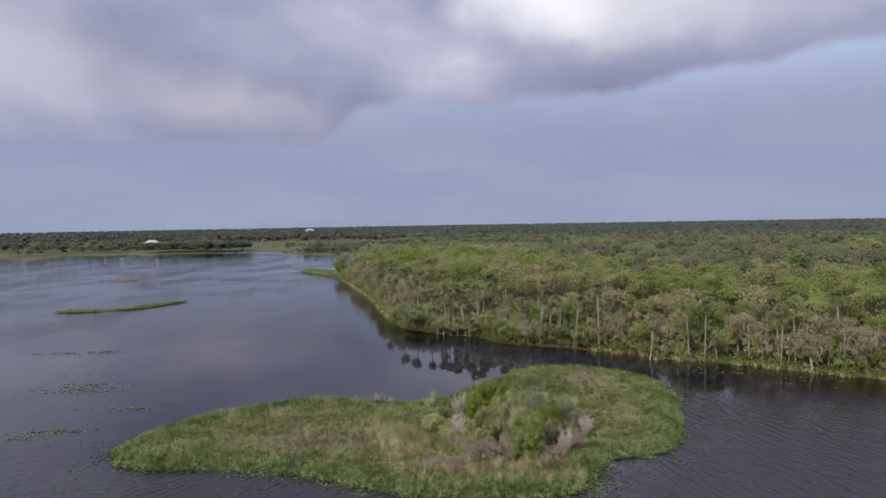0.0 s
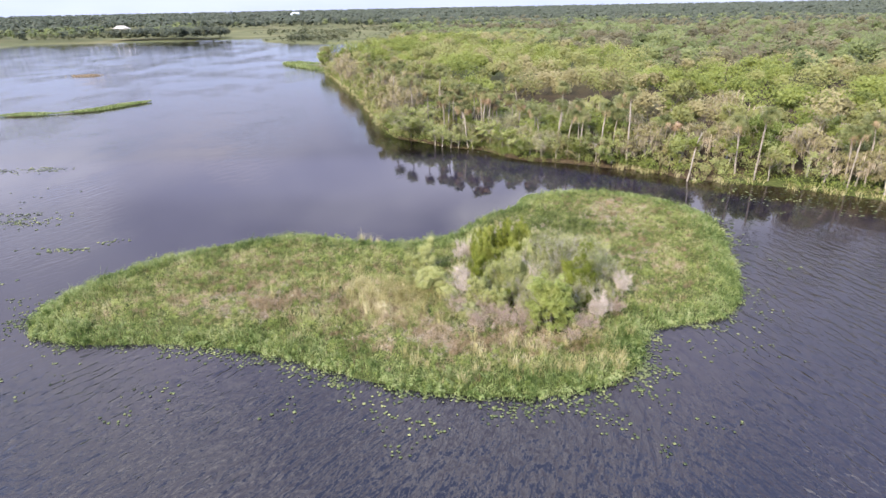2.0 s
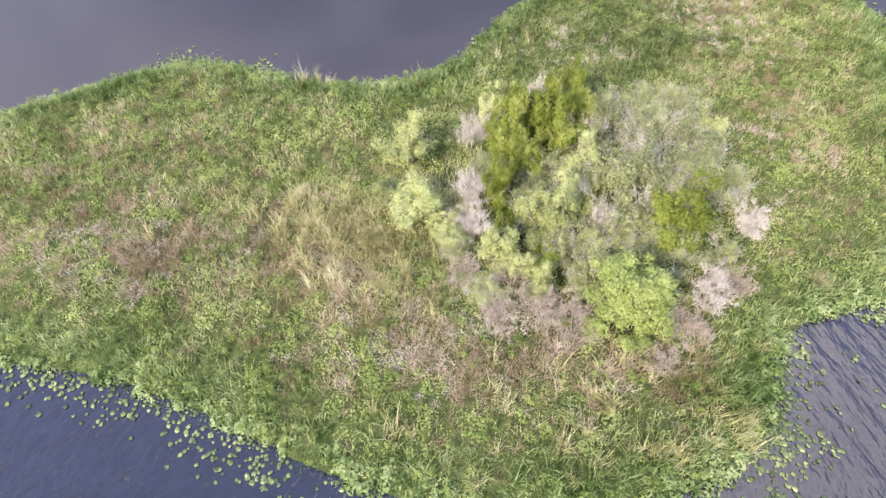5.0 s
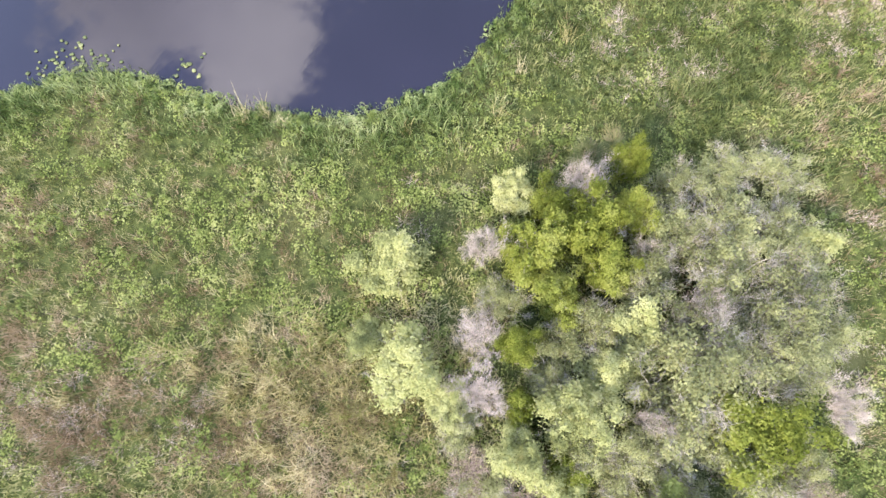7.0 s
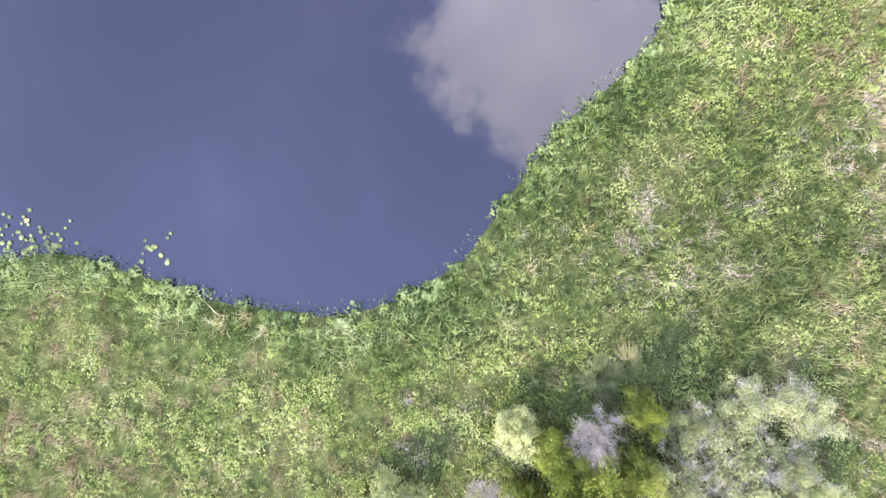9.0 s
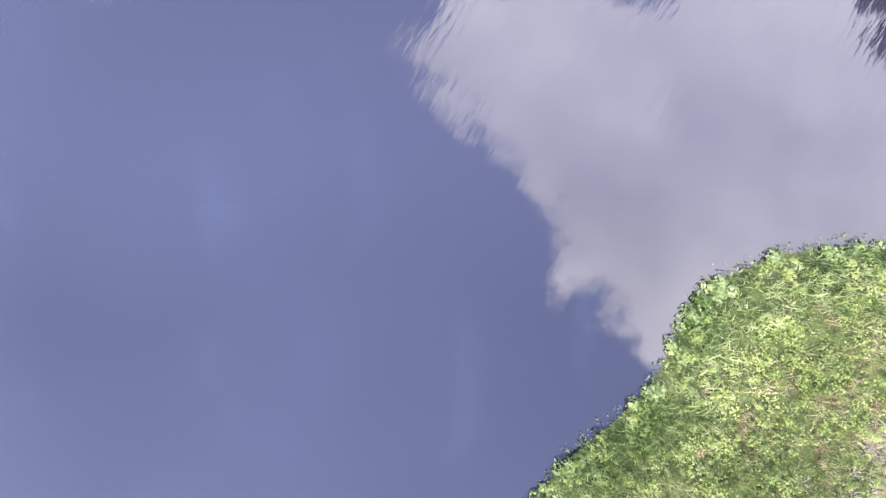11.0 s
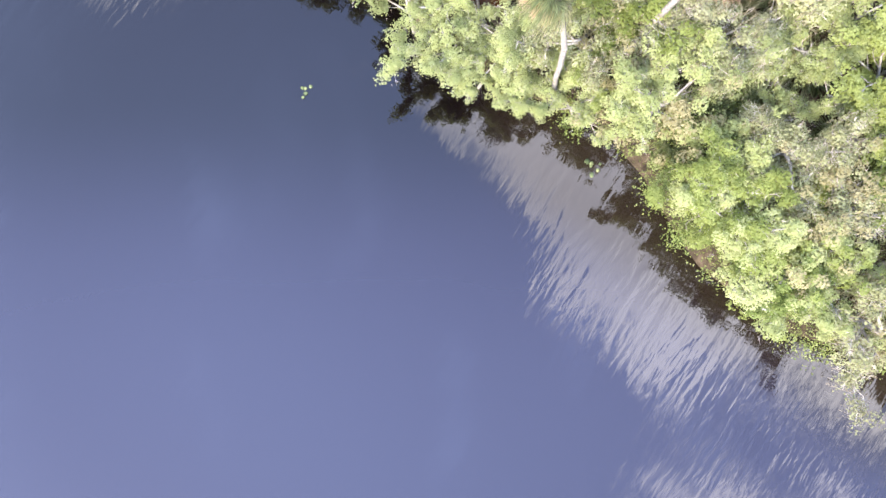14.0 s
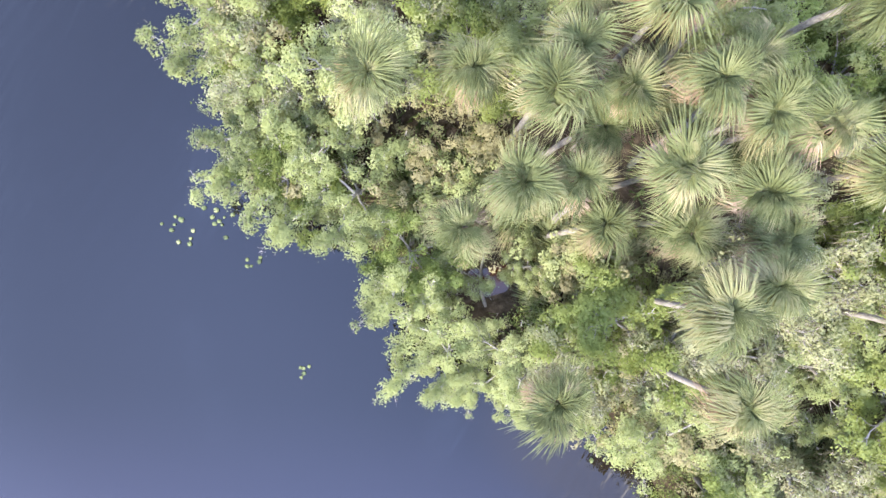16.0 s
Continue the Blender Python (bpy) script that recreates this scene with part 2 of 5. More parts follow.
LEAF_LIME = leaf_material("lime_green_leaf", ((0.1, (0.20, 0.25, 0.07)), (0.5, (0.305, 0.36, 0.12)), (0.9, (0.43, 0.47, 0.20))), patch_scale=0.3, thin=0.55)
LEAF_SILVER = leaf_material("silver_green_leaf", ((0.1, (0.155, 0.182, 0.075)), (0.42, (0.295, 0.325, 0.13)), (0.62, (0.375, 0.40, 0.175)), (0.9, (0.465, 0.485, 0.25))), patch_scale=0.3)
LEAF_GREY = leaf_material("grey_green_leaf", ((0.1, (0.14, 0.138, 0.08)), (0.42, (0.245, 0.26, 0.13)), (0.62, (0.315, 0.33, 0.17)), (0.9, (0.395, 0.40, 0.235))), patch_scale=0.15, speckle=0.14, mottle=0.35)
# leaf colour darkened to put the forest floor's shade into it
SHADED_FERN = leaf_material("fern_leaf", ((0.1, (0.04, 0.055, 0.02)), (0.5, (0.08, 0.115, 0.036)), (0.85, (0.14, 0.185, 0.06))), patch_scale=0.3)
# leaf colour stepped with distance between the bank and the hazed far woods
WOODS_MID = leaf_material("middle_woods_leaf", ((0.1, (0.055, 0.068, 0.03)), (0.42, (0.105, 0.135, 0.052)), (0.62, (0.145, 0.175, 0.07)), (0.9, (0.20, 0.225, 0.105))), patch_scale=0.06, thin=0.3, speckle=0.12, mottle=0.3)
LEAF_WILLOW = leaf_material("willow_leaf", ((0.1, (0.10, 0.115, 0.052)), (0.42, (0.23, 0.252, 0.115)), (0.62, (0.31, 0.332, 0.155)), (0.9, (0.415, 0.43, 0.22))), patch_scale=0.35)
PALM_GREEN = leaf_material("palm_leaf", ((0.1, (0.09, 0.105, 0.045)), (0.42, (0.165, 0.192, 0.08)), (0.62, (0.222, 0.244, 0.112)), (0.9, (0.325, 0.315, 0.17))), patch_scale=0.4, thin=0.42, rough=0.5)
PALM_YELLOW = leaf_material("yellowed_palm_leaf", ((0.1, (0.14, 0.14, 0.06)), (0.5, (0.235, 0.22, 0.105)), (0.85, (0.33, 0.29, 0.165))), thin=0.2)
PALM_DEAD = leaf_material("dead_palm_leaf", ((0.1, (0.15, 0.10, 0.06)), (0.5, (0.26, 0.185, 0.12)), (0.85, (0.40, 0.31, 0.225))), thin=0.1)
MOSS = leaf_material("hanging_moss", ((0.1, (0.20, 0.185, 0.15)), (0.5, (0.33, 0.285, 0.21)), (0.85, (0.44, 0.395, 0.31))), patch_scale=0.2, thin=0.15, rough=0.9)
# dark bluish stops put the haze of distance into the leaf colour
HAZED_WOODS = leaf_material("far_woods_leaf", ((0.1, (0.034, 0.043, 0.036)), (0.4, (0.054, 0.068, 0.05)), (0.65, (0.07, 0.085, 0.06)), (0.95, (0.095, 0.106, 0.075))), patch_scale=0.03, thin=0.25, speckle=0.15)
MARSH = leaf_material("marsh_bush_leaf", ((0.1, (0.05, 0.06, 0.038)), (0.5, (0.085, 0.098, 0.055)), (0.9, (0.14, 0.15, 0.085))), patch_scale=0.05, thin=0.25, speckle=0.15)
BARK_GREY = bark_material("grey_bark", (0.15, 0.135, 0.115), (0.38, 0.36, 0.32))
BARK_PALM = bark_material("palm_bark", (0.12, 0.105, 0.09), (0.30, 0.28, 0.245), 6.0)
TWIG_WHITE = bark_material("bleached_twig", (0.28, 0.25, 0.225), (0.52, 0.47, 0.43), 2.0)
TWIG_TAN = bark_material("tan_twig", (0.17, 0.135, 0.11), (0.37, 0.305, 0.255), 2.0)
TWIG_GREY = bark_material("grey_twig", (0.18, 0.165, 0.14), (0.41, 0.39, 0.335), 2.0)
TWIG_BROWN = bark_material("dry_twig", (0.27, 0.215, 0.185), (0.50, 0.435, 0.385), 2.0)


def ground_material():
    m, n, bsdf, out = material("soil_and_grass", 0.9, 0.1)
    pos = n.add("ShaderNodeNewGeometry").outputs["Position"]
    fine = n.noise(pos, 2.2, 6.0, 0.65)
    mid = n.noise(pos, 0.18, 4.0)
    wide = n.noise(pos, 0.012, 4.0)
    col = n.ramp(fine, ((0.3, (0.018, 0.025, 0.009)), (0.5, (0.045, 0.06, 0.018)), (0.72, (0.10, 0.115, 0.04))))
    col = n.mix(n.math("MULTIPLY", n.smooth(mid, 0.5, 0.7), 0.4), col, (0.12, 0.11, 0.05, 1))
    litter = n.ramp(fine, ((0.3, (0.018, 0.014, 0.010)), (0.5, (0.05, 0.038, 0.024)), (0.72, (0.11, 0.085, 0.055))))
    far = n.ramp(wide, ((0.35, (0.075, 0.082, 0.042)), (0.5, (0.10, 0.105, 0.052)), (0.65, (0.135, 0.125, 0.07))))
    far = n.mix(n.math("MULTIPLY", n.smooth(n.noise(n.vec("MULTIPLY", pos, (0.4, 1.0, 1.0)), 0.03, 5.0), 0.4, 0.65), 0.7), far, (0.055, 0.066, 0.032, 1))
    sep = n.add("ShaderNodeSeparateXYZ", Vector=pos)
    col = n.mix(n.smooth(sep.outputs[1], 100, 104), col, litter)
    sep_x = n.math("MULTIPLY_ADD", sep.outputs[1], 0.04, sep.outputs[0])
    open_land = n.math("MULTIPLY", n.smooth(sep.outputs[1], 300, 420), n.smooth(sep_x, 30, -60))
    col = n.mix(n.smooth(sep.outputs[1], 190, 300), col, (0.07, 0.08, 0.04, 1))
    col = n.mix(open_land, col, far)
    n.put(bsdf.inputs["Base Color"], col)
    bump = n.add("ShaderNodeBump", Strength=0.8, Distance=0.15, Height=fine)
    n.put(bsdf.inputs["Normal"], bump.outputs[0])
    return m


def water_material():
    m, n, bsdf, out = material("lake_water", 0.025, 0.5)
    bsdf.inputs["IOR"].default_value = 1.5
    pos = n.add("ShaderNodeNewGeometry").outputs["Position"]
    sep = n.add("ShaderNodeSeparateXYZ", Vector=pos)
    murk = n.noise(pos, 0.05, 3.0)
    deep = n.ramp(murk, ((0.35, (0.006, 0.005, 0.010)), (0.65, (0.009, 0.0075, 0.015))))
    # a pool stained by leaves under the trees
    pool = n.math("ADD", n.vec("DISTANCE", pos, (3.1, 138.1, 0)), n.math("MULTIPLY", n.noise(pos, 0.7, 4.0), 3.0))
    stain = n.smooth(pool, 4.6, 3.0)
    # base colour darker south of the island
    deep = n.mix(n.math("MULTIPLY", n.smooth(sep.outputs[1], 48, 34), n.math("MULTIPLY", n.smooth(sep.outputs[0], 26, 6), 0.75)), deep, (0.003, 0.0026, 0.006, 1))
    # base colour darkened towards the woods, standing in for a dimmer sky reflection
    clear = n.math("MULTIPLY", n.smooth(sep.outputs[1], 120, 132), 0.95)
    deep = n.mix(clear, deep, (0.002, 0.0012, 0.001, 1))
    shallow = n.math("ADD", n.math("MULTIPLY", sep.outputs[0], 0.585), n.math("MULTIPLY", sep.outputs[1], 0.81))
    # base colour lightened in a band, imitating bright sky caught by ruffled water
    sky_sheen = n.math("MULTIPLY", n.smooth(sep.outputs[1], 92, 104), n.smooth(sep.outputs[1], 132, 116))
    deep = n.mix(n.math("MULTIPLY", sky_sheen, 0.9), deep, (0.014, 0.0135, 0.024, 1))
    brown = n.math("MULTIPLY", n.smooth(n.math("MULTIPLY_ADD", murk, 4.0, shallow), 106.5, 110.0), n.smooth(sep.outputs[0], 1, 7))
    deep = n.mix(brown, deep, (0.011, 0.0076, 0.0052, 1))
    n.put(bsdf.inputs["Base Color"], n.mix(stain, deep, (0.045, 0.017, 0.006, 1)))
    # ripples run in streaks, with glassy water between them
    gust = n.smooth(n.noise(n.vec("MULTIPLY", pos, (1.0, 0.6, 0)), 0.035, 3.0), 0.42, 0.64)
    gust = n.math("MULTIPLY", gust, n.math("MAXIMUM", n.smooth(sep.outputs[1], 66, 56), n.smooth(sep.outputs[0], -24, -50)))
    # ripples pushed against the wooded bank, and further along it
    off_bank = n.math("ADD", n.math("MULTIPLY", sep.outputs[0], 0.585), n.math("MULTIPLY", sep.outputs[1], 0.81))
    lapping = n.math("MULTIPLY", n.smooth(off_bank, 97, 107), n.smooth(sep.outputs[0], 2, 9))
    lapping = n.math("MAXIMUM", lapping, n.math("MULTIPLY", n.math("MULTIPLY", n.smooth(sep.outputs[1], 132, 142), n.smooth(sep.outputs[0], -14, -20)), 0.8))
    east = n.math("MULTIPLY", n.smooth(sep.outputs[0], 14, 34), n.smooth(sep.outputs[1], 84, 62))
    south = n.smooth(sep.outputs[1], 56, 40)
    rough_here = n.math("ADD", n.math("MULTIPLY", gust, 0.35), n.math("MAXIMUM", east, n.math("MULTIPLY", south, 0.9)), clamp=True)

    def crests(degrees, long_scale, short_scale, stretch):
        rot = n.add("ShaderNodeVectorRotate", Vector=pos, Angle=radians(-degrees))
        rot.rotation_type = "Z_AXIS"
        lines = n.vec("MULTIPLY", rot.outputs[0], (stretch, 1.0, 0))
        return n.math("MULTIPLY_ADD", n.noise(lines, short_scale, 2.0, 0.5, 0.3), 0.4, n.noise(lines, long_scale, 2.0, 0.5, 0.3))

    # the wind's ripples bend round the island
    swell = n.mix(n.smooth(sep.outputs[0], -16, 6), crests(54, 1.25, 2.9, 0.3), crests(80, 1.25, 2.9, 0.3))
    swell = n.mix(n.smooth(sep.outputs[0], 10, 30), swell, crests(108, 1.25, 2.9, 0.3))
    wave = n.mix(n.smooth(sep.outputs[1], 84, 100), swell, crests(58, 1.1, 2.8, 0.22))
    n.put(bsdf.inputs["Roughness"], n.math("MULTIPLY_ADD", rough_here, 0.03, 0.02))
    bump = n.add("ShaderNodeBump", Strength=n.math("MULTIPLY_ADD", rough_here, 0.8, n.math("MULTIPLY_ADD", n.smooth(sep.outputs[1], 98, 108), 0.035, n.math("MULTIPLY_ADD", lapping, 0.11, 0.006))), Distance=0.3, Height=wave)
    n.put(bsdf.inputs["Normal"], bump.outputs[0])
    return m


GROUND = ground_material()
WATER = water_material()


def plain(name, colour, rough=0.7, grain=0.15):
    m, n, bsdf, out = material(name, rough, 0.3)
    pos = n.add("ShaderNodeNewGeometry").outputs["Position"]
    f = n.noise(pos, 0.8, 5.0)
    dark = tuple(c * (1 - grain) for c in colour)
    n.put(bsdf.inputs["Base Color"], n.ramp(f, ((0.3, dark), (0.7, colour))))
    return m

# ---- mesh helpers ----
class Geo:
    """Gathers vertices, triangles and quads and makes one mesh of them."""

    def __init__(self):
        self.v, self.f, self.n = [], [], 0

    def put(self, verts, faces):
        verts = np.asarray(verts, float).reshape(-1, 3)
        self.f.append(np.asarray(faces, int) + self.n)
        self.v.append(verts)
        self.n += len(verts)

    def mesh(self, name, material_):
        me = bpy.data.meshes.new(name)
        v = np.concatenate(self.v) if self.v else np.zeros((0, 3))
        me.vertices.add(len(v))
        me.vertices.foreach_set("co", v.astype(np.float32).ravel())
        loops = np.concatenate([f.ravel() for f in self.f])
        sizes = np.concatenate([np.full(len(f), f.shape[1]) for f in self.f])
        me.loops.add(len(loops))
        me.loops.foreach_set("vertex_index", loops.astype(np.int32))
        me.polygons.add(len(sizes))
        me.polygons.foreach_set("loop_start", np.concatenate(([0], np.cumsum(sizes)[:-1])).astype(np.int32))
        me.update(calc_edges=True)
        me.materials.append(material_)
        return me


def part(name, mesh, parent, label=""):
    ob = new(name, mesh)
    ob.parent = parent
    return tagged(ob, label)


def unit(a):
    return a / np.maximum(np.linalg.norm(a, axis=-1, keepdims=True), 1e-9)


def tube(geo, pts, radii, sides=5):
    """A limb: rings of points along a bent line."""
    pts, radii = np.asarray(pts, float), np.asarray(radii, float)
    k = len(pts)
    ahead = unit(np.gradient(pts, axis=0))
    ref = np.where(np.abs(ahead[:, 2:3]) > 0.9, [[1.0, 0, 0]], [[0, 0, 1.0]])
    a = unit(np.cross(ahead, ref))
    b = np.cross(ahead, a)
    ang = np.arange(sides) * 2 * np.pi / sides
    ring = pts[:, None] + radii[:, None, None] * (a[:, None] * np.cos(ang)[None, :, None] + b[:, None] * np.sin(ang)[None, :, None])
    i = np.arange(k - 1)[:, None] * sides
    j = np.arange(sides)[None]
    j2 = (j + 1) % sides
    quads = np.stack([i + j, i + j2, i + sides + j2, i + sides + j], -1).reshape(-1, 4)
    geo.put(ring.reshape(-1, 3), quads)


LIGHT = np.array(SUN)


def leaves(geo, rng, centres, size, up=0.5, long=1.5, jitter=0.35, small=False, facing=None, wild=0.42):
    """Pointed leaves, lying any way but mostly facing up: folded four-sided blades, or plain three-cornered ones where small."""
    n = len(centres)
    normal = unit(rng.normal(size=(n, 3)) * (1 if facing is None else wild) + [0, 0, up * 2 if facing is None else up] + (0 if facing is None else unit(facing)))
    a = unit(np.cross(normal, rng.normal(size=(n, 3))))
    b = np.cross(normal, a)
    s = size * (1 + jitter * rng.uniform(-1, 1, (n, 1)))
    c = np.asarray(centres)
    if small:
        k = rng.uniform(-0.3, 0.3, (n, 1))
        v = np.stack([c - a * s * long * 0.55, c + a * s * (long * 0.45 + k) - b * s * 0.55, c + a * s * long * 0.4 + b * s * 0.6], 1)
        geo.put(v.reshape(-1, 3), np.arange(n * 3).reshape(n, 3))
        return
    v = np.stack([c - a * s * long * 0.5, c - b * s * 0.5 + normal * s * 0.12, c + a * s * long * 0.5, c + b * s * 0.5 + normal * s * 0.12], 1)
    geo.put(v.reshape(-1, 3), np.arange(n * 4).reshape(n, 4))


def blades(geo, rng, base, height, width, lean=0.35, curl=0.5, toward=None):
    """Grass blades: a strip that bends over and ends in a point."""
    n = len(base)
    ang = rng.uniform(0, 2 * np.pi, n)
    way = np.stack([np.cos(ang), np.sin(ang), np.zeros(n)], 1)
    if toward is not None:
        way = unit(way + np.asarray(toward, float))
    ang2 = rng.uniform(0, 2 * np.pi, n)
    side = np.stack([np.cos(ang2), np.sin(ang2), np.zeros(n)], 1)
    h = np.asarray(height).reshape(-1, 1) * np.ones((n, 1)) * rng.uniform(0.65, 1.25, (n, 1))
    w = np.asarray(width).reshape(-1, 1) * rng.uniform(0.7, 1.3, (n, 1))
    l1 = lean * rng.uniform(0.2, 1.0, (n, 1))
    l2 = l1 + curl * rng.uniform(0.3, 1.2, (n, 1))
    up = np.array([[0, 0, 1.0]])
    mid = base + (up * np.cos(l1) + way * np.sin(l1)) * h * 0.55
    tip = mid + (up * np.cos(l2) + way * np.sin(l2)) * h * 0.5
    v = np.stack([base - side * w * 0.4, base + side * w * 0.4, mid - side * w * 0.5, mid + side * w * 0.5, tip], 1)
    o = np.arange(n)[:, None] * 5
    geo.put(v.reshape(-1, 3), o + np.array([[0, 1, 3, 2]]))
    geo.f.append(o + np.array([[2, 3, 4]]) + geo.n - n * 5)


# ---- plan: shores ----
def smooth_line(points, steps=6, closed=True):
    """A soft line (Catmull-Rom) through the corners of the plan."""
    p = np.asarray(points, float)
    k = len(p)
    t = np.arange(steps)[:, None] / steps
    out = []
    for i in range(k if closed else k - 1):
        a, b, c, d = (p[(i + o) % k] if closed else p[min(max(i + o, 0), k - 1)] for o in (-1, 0, 1, 2))
        out.append(0.5 * (2 * b + (c - a) * t + (2 * a - 5 * b + 4 * c - d) * t**2 + (3 * b - a - 3 * c + d) * t**3))
    if not closed:
        out.append(p[-1:])
    return np.concatenate(out)


def signed(poly, q):
    """Distance from points to the edge of a closed outline: positive inside."""
    q = np.asarray(q, float)
    best = np.full(len(q), 1e18)
    inside = np.zeros(len(q), bool)
    for a, b in zip(poly, np.roll(poly, -1, 0)):
        e = b - a
        t = np.clip(((q - a) @ e) / max(e @ e, 1e-9), 0, 1)
        best = np.minimum(best, ((q - a - t[:, None] * e) ** 2).sum(1))
        if a[1] != b[1]:
            cross = ((a[1] > q[:, 1]) != (b[1] > q[:, 1])) & (q[:, 0] < (b[0] - a[0]) * (q[:, 1] - a[1]) / (b[1] - a[1]) + a[0])
            inside ^= cross
    return np.where(inside, 1, -1) * np.sqrt(best)


ISLAND = smooth_line([(-44, 53), (-38, 50.4), (-28, 50), (-21.8, 49.2), (-15.6, 47.2), (-9.7, 44.6), (-5.3, 42.6), (1, 41), (8, 40.4), (14, 42),
                      (17.6, 44), (19, 47), (21.4, 50.6), (25, 52), (29, 52.7), (32.4, 55), (35, 60), (38.3, 69), (41.3, 79.5), (40.8, 85), (37.5, 91),
                      (31.4, 95.2), (24.8, 97), (18, 96), (15, 94.2), (12.1, 89), (7.5, 85.1), (2.5, 78.4), (-0.6, 76.1), (-5.9, 74.8), (-12.9, 76),
                      (-20.4, 78.4), (-26, 77), (-36.7, 71.7), (-42, 66.2), (-44.9, 61), (-45.4, 56.5)])
CANOPY = [(-58, 300), (-47, 268), (-30, 213), (-22, 180), (-16, 156), (-13, 147), (-11, 143), (-6.5, 139.8), (-3.2, 137), (-0.6, 133.8), (4.3, 131.3), (9, 129.2), (12, 125.4), (14, 122.3),
          (19, 118.5), (26, 116), (35, 111), (43, 106.5), (47, 102.2), (60, 97), (68, 92), (76, 86.5), (100, 78), (150, 66), (260, 40)]
SHORE = [(x + 0.9, y + 1.4) for x, y in CANOPY]
MAIN = np.array([(-5900, 620), (-900, 640), (-505, 612), (-436, 545), (-409, 531), (-412, 560), (-430, 612), (-387, 646), (-322, 651), (-244, 677), (-226, 730), (-206, 700), (-178, 617),
                 (-129, 568), (-66, 538), (-48, 505), (-42, 450), (-48, 385), (-62, 352), (-86, 368), (-95, 361), (-84, 342), (-66, 318)]
                + SHORE + [(700, -60), (5900, -200), (5900, 4900), (-5900, 4900)], float)
MAIN = np.concatenate([smooth_line(MAIN[:-3], 3, closed=False), MAIN[-3:]])
LITTLE = smooth_line([(-146, 190), (-139, 195.5), (-132, 194.5), (-127.5, 194), (-122, 200), (-114, 213), (-107, 217), (-110, 208), (-117, 195.5), (-125.5, 192.6), (-131, 190), (-138, 188.5)])


def axis(parts):
    out = []
    for lo, hi, step in parts:
        out += list(np.arange(lo, hi, step))
    return np.array(out + [parts[-1][1]])


def land_height(q):
    """Ground level: lake bed, banks, and a low rise inland."""
    dm, di, dl = signed(MAIN, q), signed(ISLAND, q), signed(LITTLE, q)
    z = np.full(len(q), -1.3)
    for dd, top in ((dm, 0.75), (di, 0.45), (dl, 0.3)):
        z = np.maximum(z, np.clip(dd * 0.35, -1.3, top) + np.where(dd > 0, 0.05, 0))
    z += np.where(dm > 0, np.clip(dm / 400, 0, 1.2), 0)
    z -= 1.4 * np.exp(-(((q[:, 0] - 3.1) / 1.7) ** 2 + ((q[:, 1] - 138.1) / 2.2) ** 2))
    return z


def build_ground():
    xs = axis([(-5900, -900, 400), (-900, -200, 50), (-200, -60, 10), (-60, 100, 2.0), (100, 200, 10), (200, 900, 50), (900, 5900, 400)])
    ys = axis([(-400, -20, 40), (-20, 36, 8), (36, 160, 2.0), (160, 300, 6), (300, 800, 12), (800, 1500, 60), (1500, 4900, 340)])
    gx, gy = np.meshgrid(xs, ys)
    q = np.stack([gx.ravel(), gy.ravel()], 1)
    z = land_height(q)
    z += np.where(z > 0.2, np.random.default_rng(3).uniform(-0.08, 0.08, len(z)), 0)
    w = len(xs)
    i = (np.arange(len(ys) - 1)[:, None] * w + np.arange(w - 1)[None]).ravel()
    g = Geo()
    g.put(np.c_[q, z], np.stack([i, i + 1, i + w + 1, i + w], 1))
    me = g.mesh("ground", GROUND)
    me.polygons.foreach_set("use_smooth", np.ones(len(me.polygons), bool))
    tagged(new("ground", me), "low marshy ground of dark soil, grass and mud", "ground", kind="structure")
    g = Geo()
    g.put([(-5900, -400, 0), (5900, -400, 0), (5900, 4900, 0), (-5900, 4900, 0)], [[0, 1, 2, 3]])
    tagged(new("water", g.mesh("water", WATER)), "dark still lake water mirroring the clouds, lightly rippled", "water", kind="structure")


build_ground()


def scatter(poly_points, count, rng, ragged=0.0):
    """Random points inside an outline."""
    lo, hi = poly_points.min(0), poly_points.max(0)
    out = np.zeros((0, 2))
    while len(out) < count:
        q = rng.uniform(lo - 1, hi + 1, (count * 2, 2))
        out = np.concatenate([out, q[signed(poly_points, q) > -ragged * rng.uniform(0, 1, len(q)) ** 2]])
    return out[:count]


def field(q, scale, seed):
    """A soft random field over the plan, about 0 to 1."""
    return np.array([noise.noise(Vector((x * scale, y * scale, seed * 7.3))) for x, y in q]) * 0.8 + 0.5


def stuff(name, geo, mat, label, category):
    return tagged(new(name, geo.mesh(name, mat)), label, category, kind="stuff")


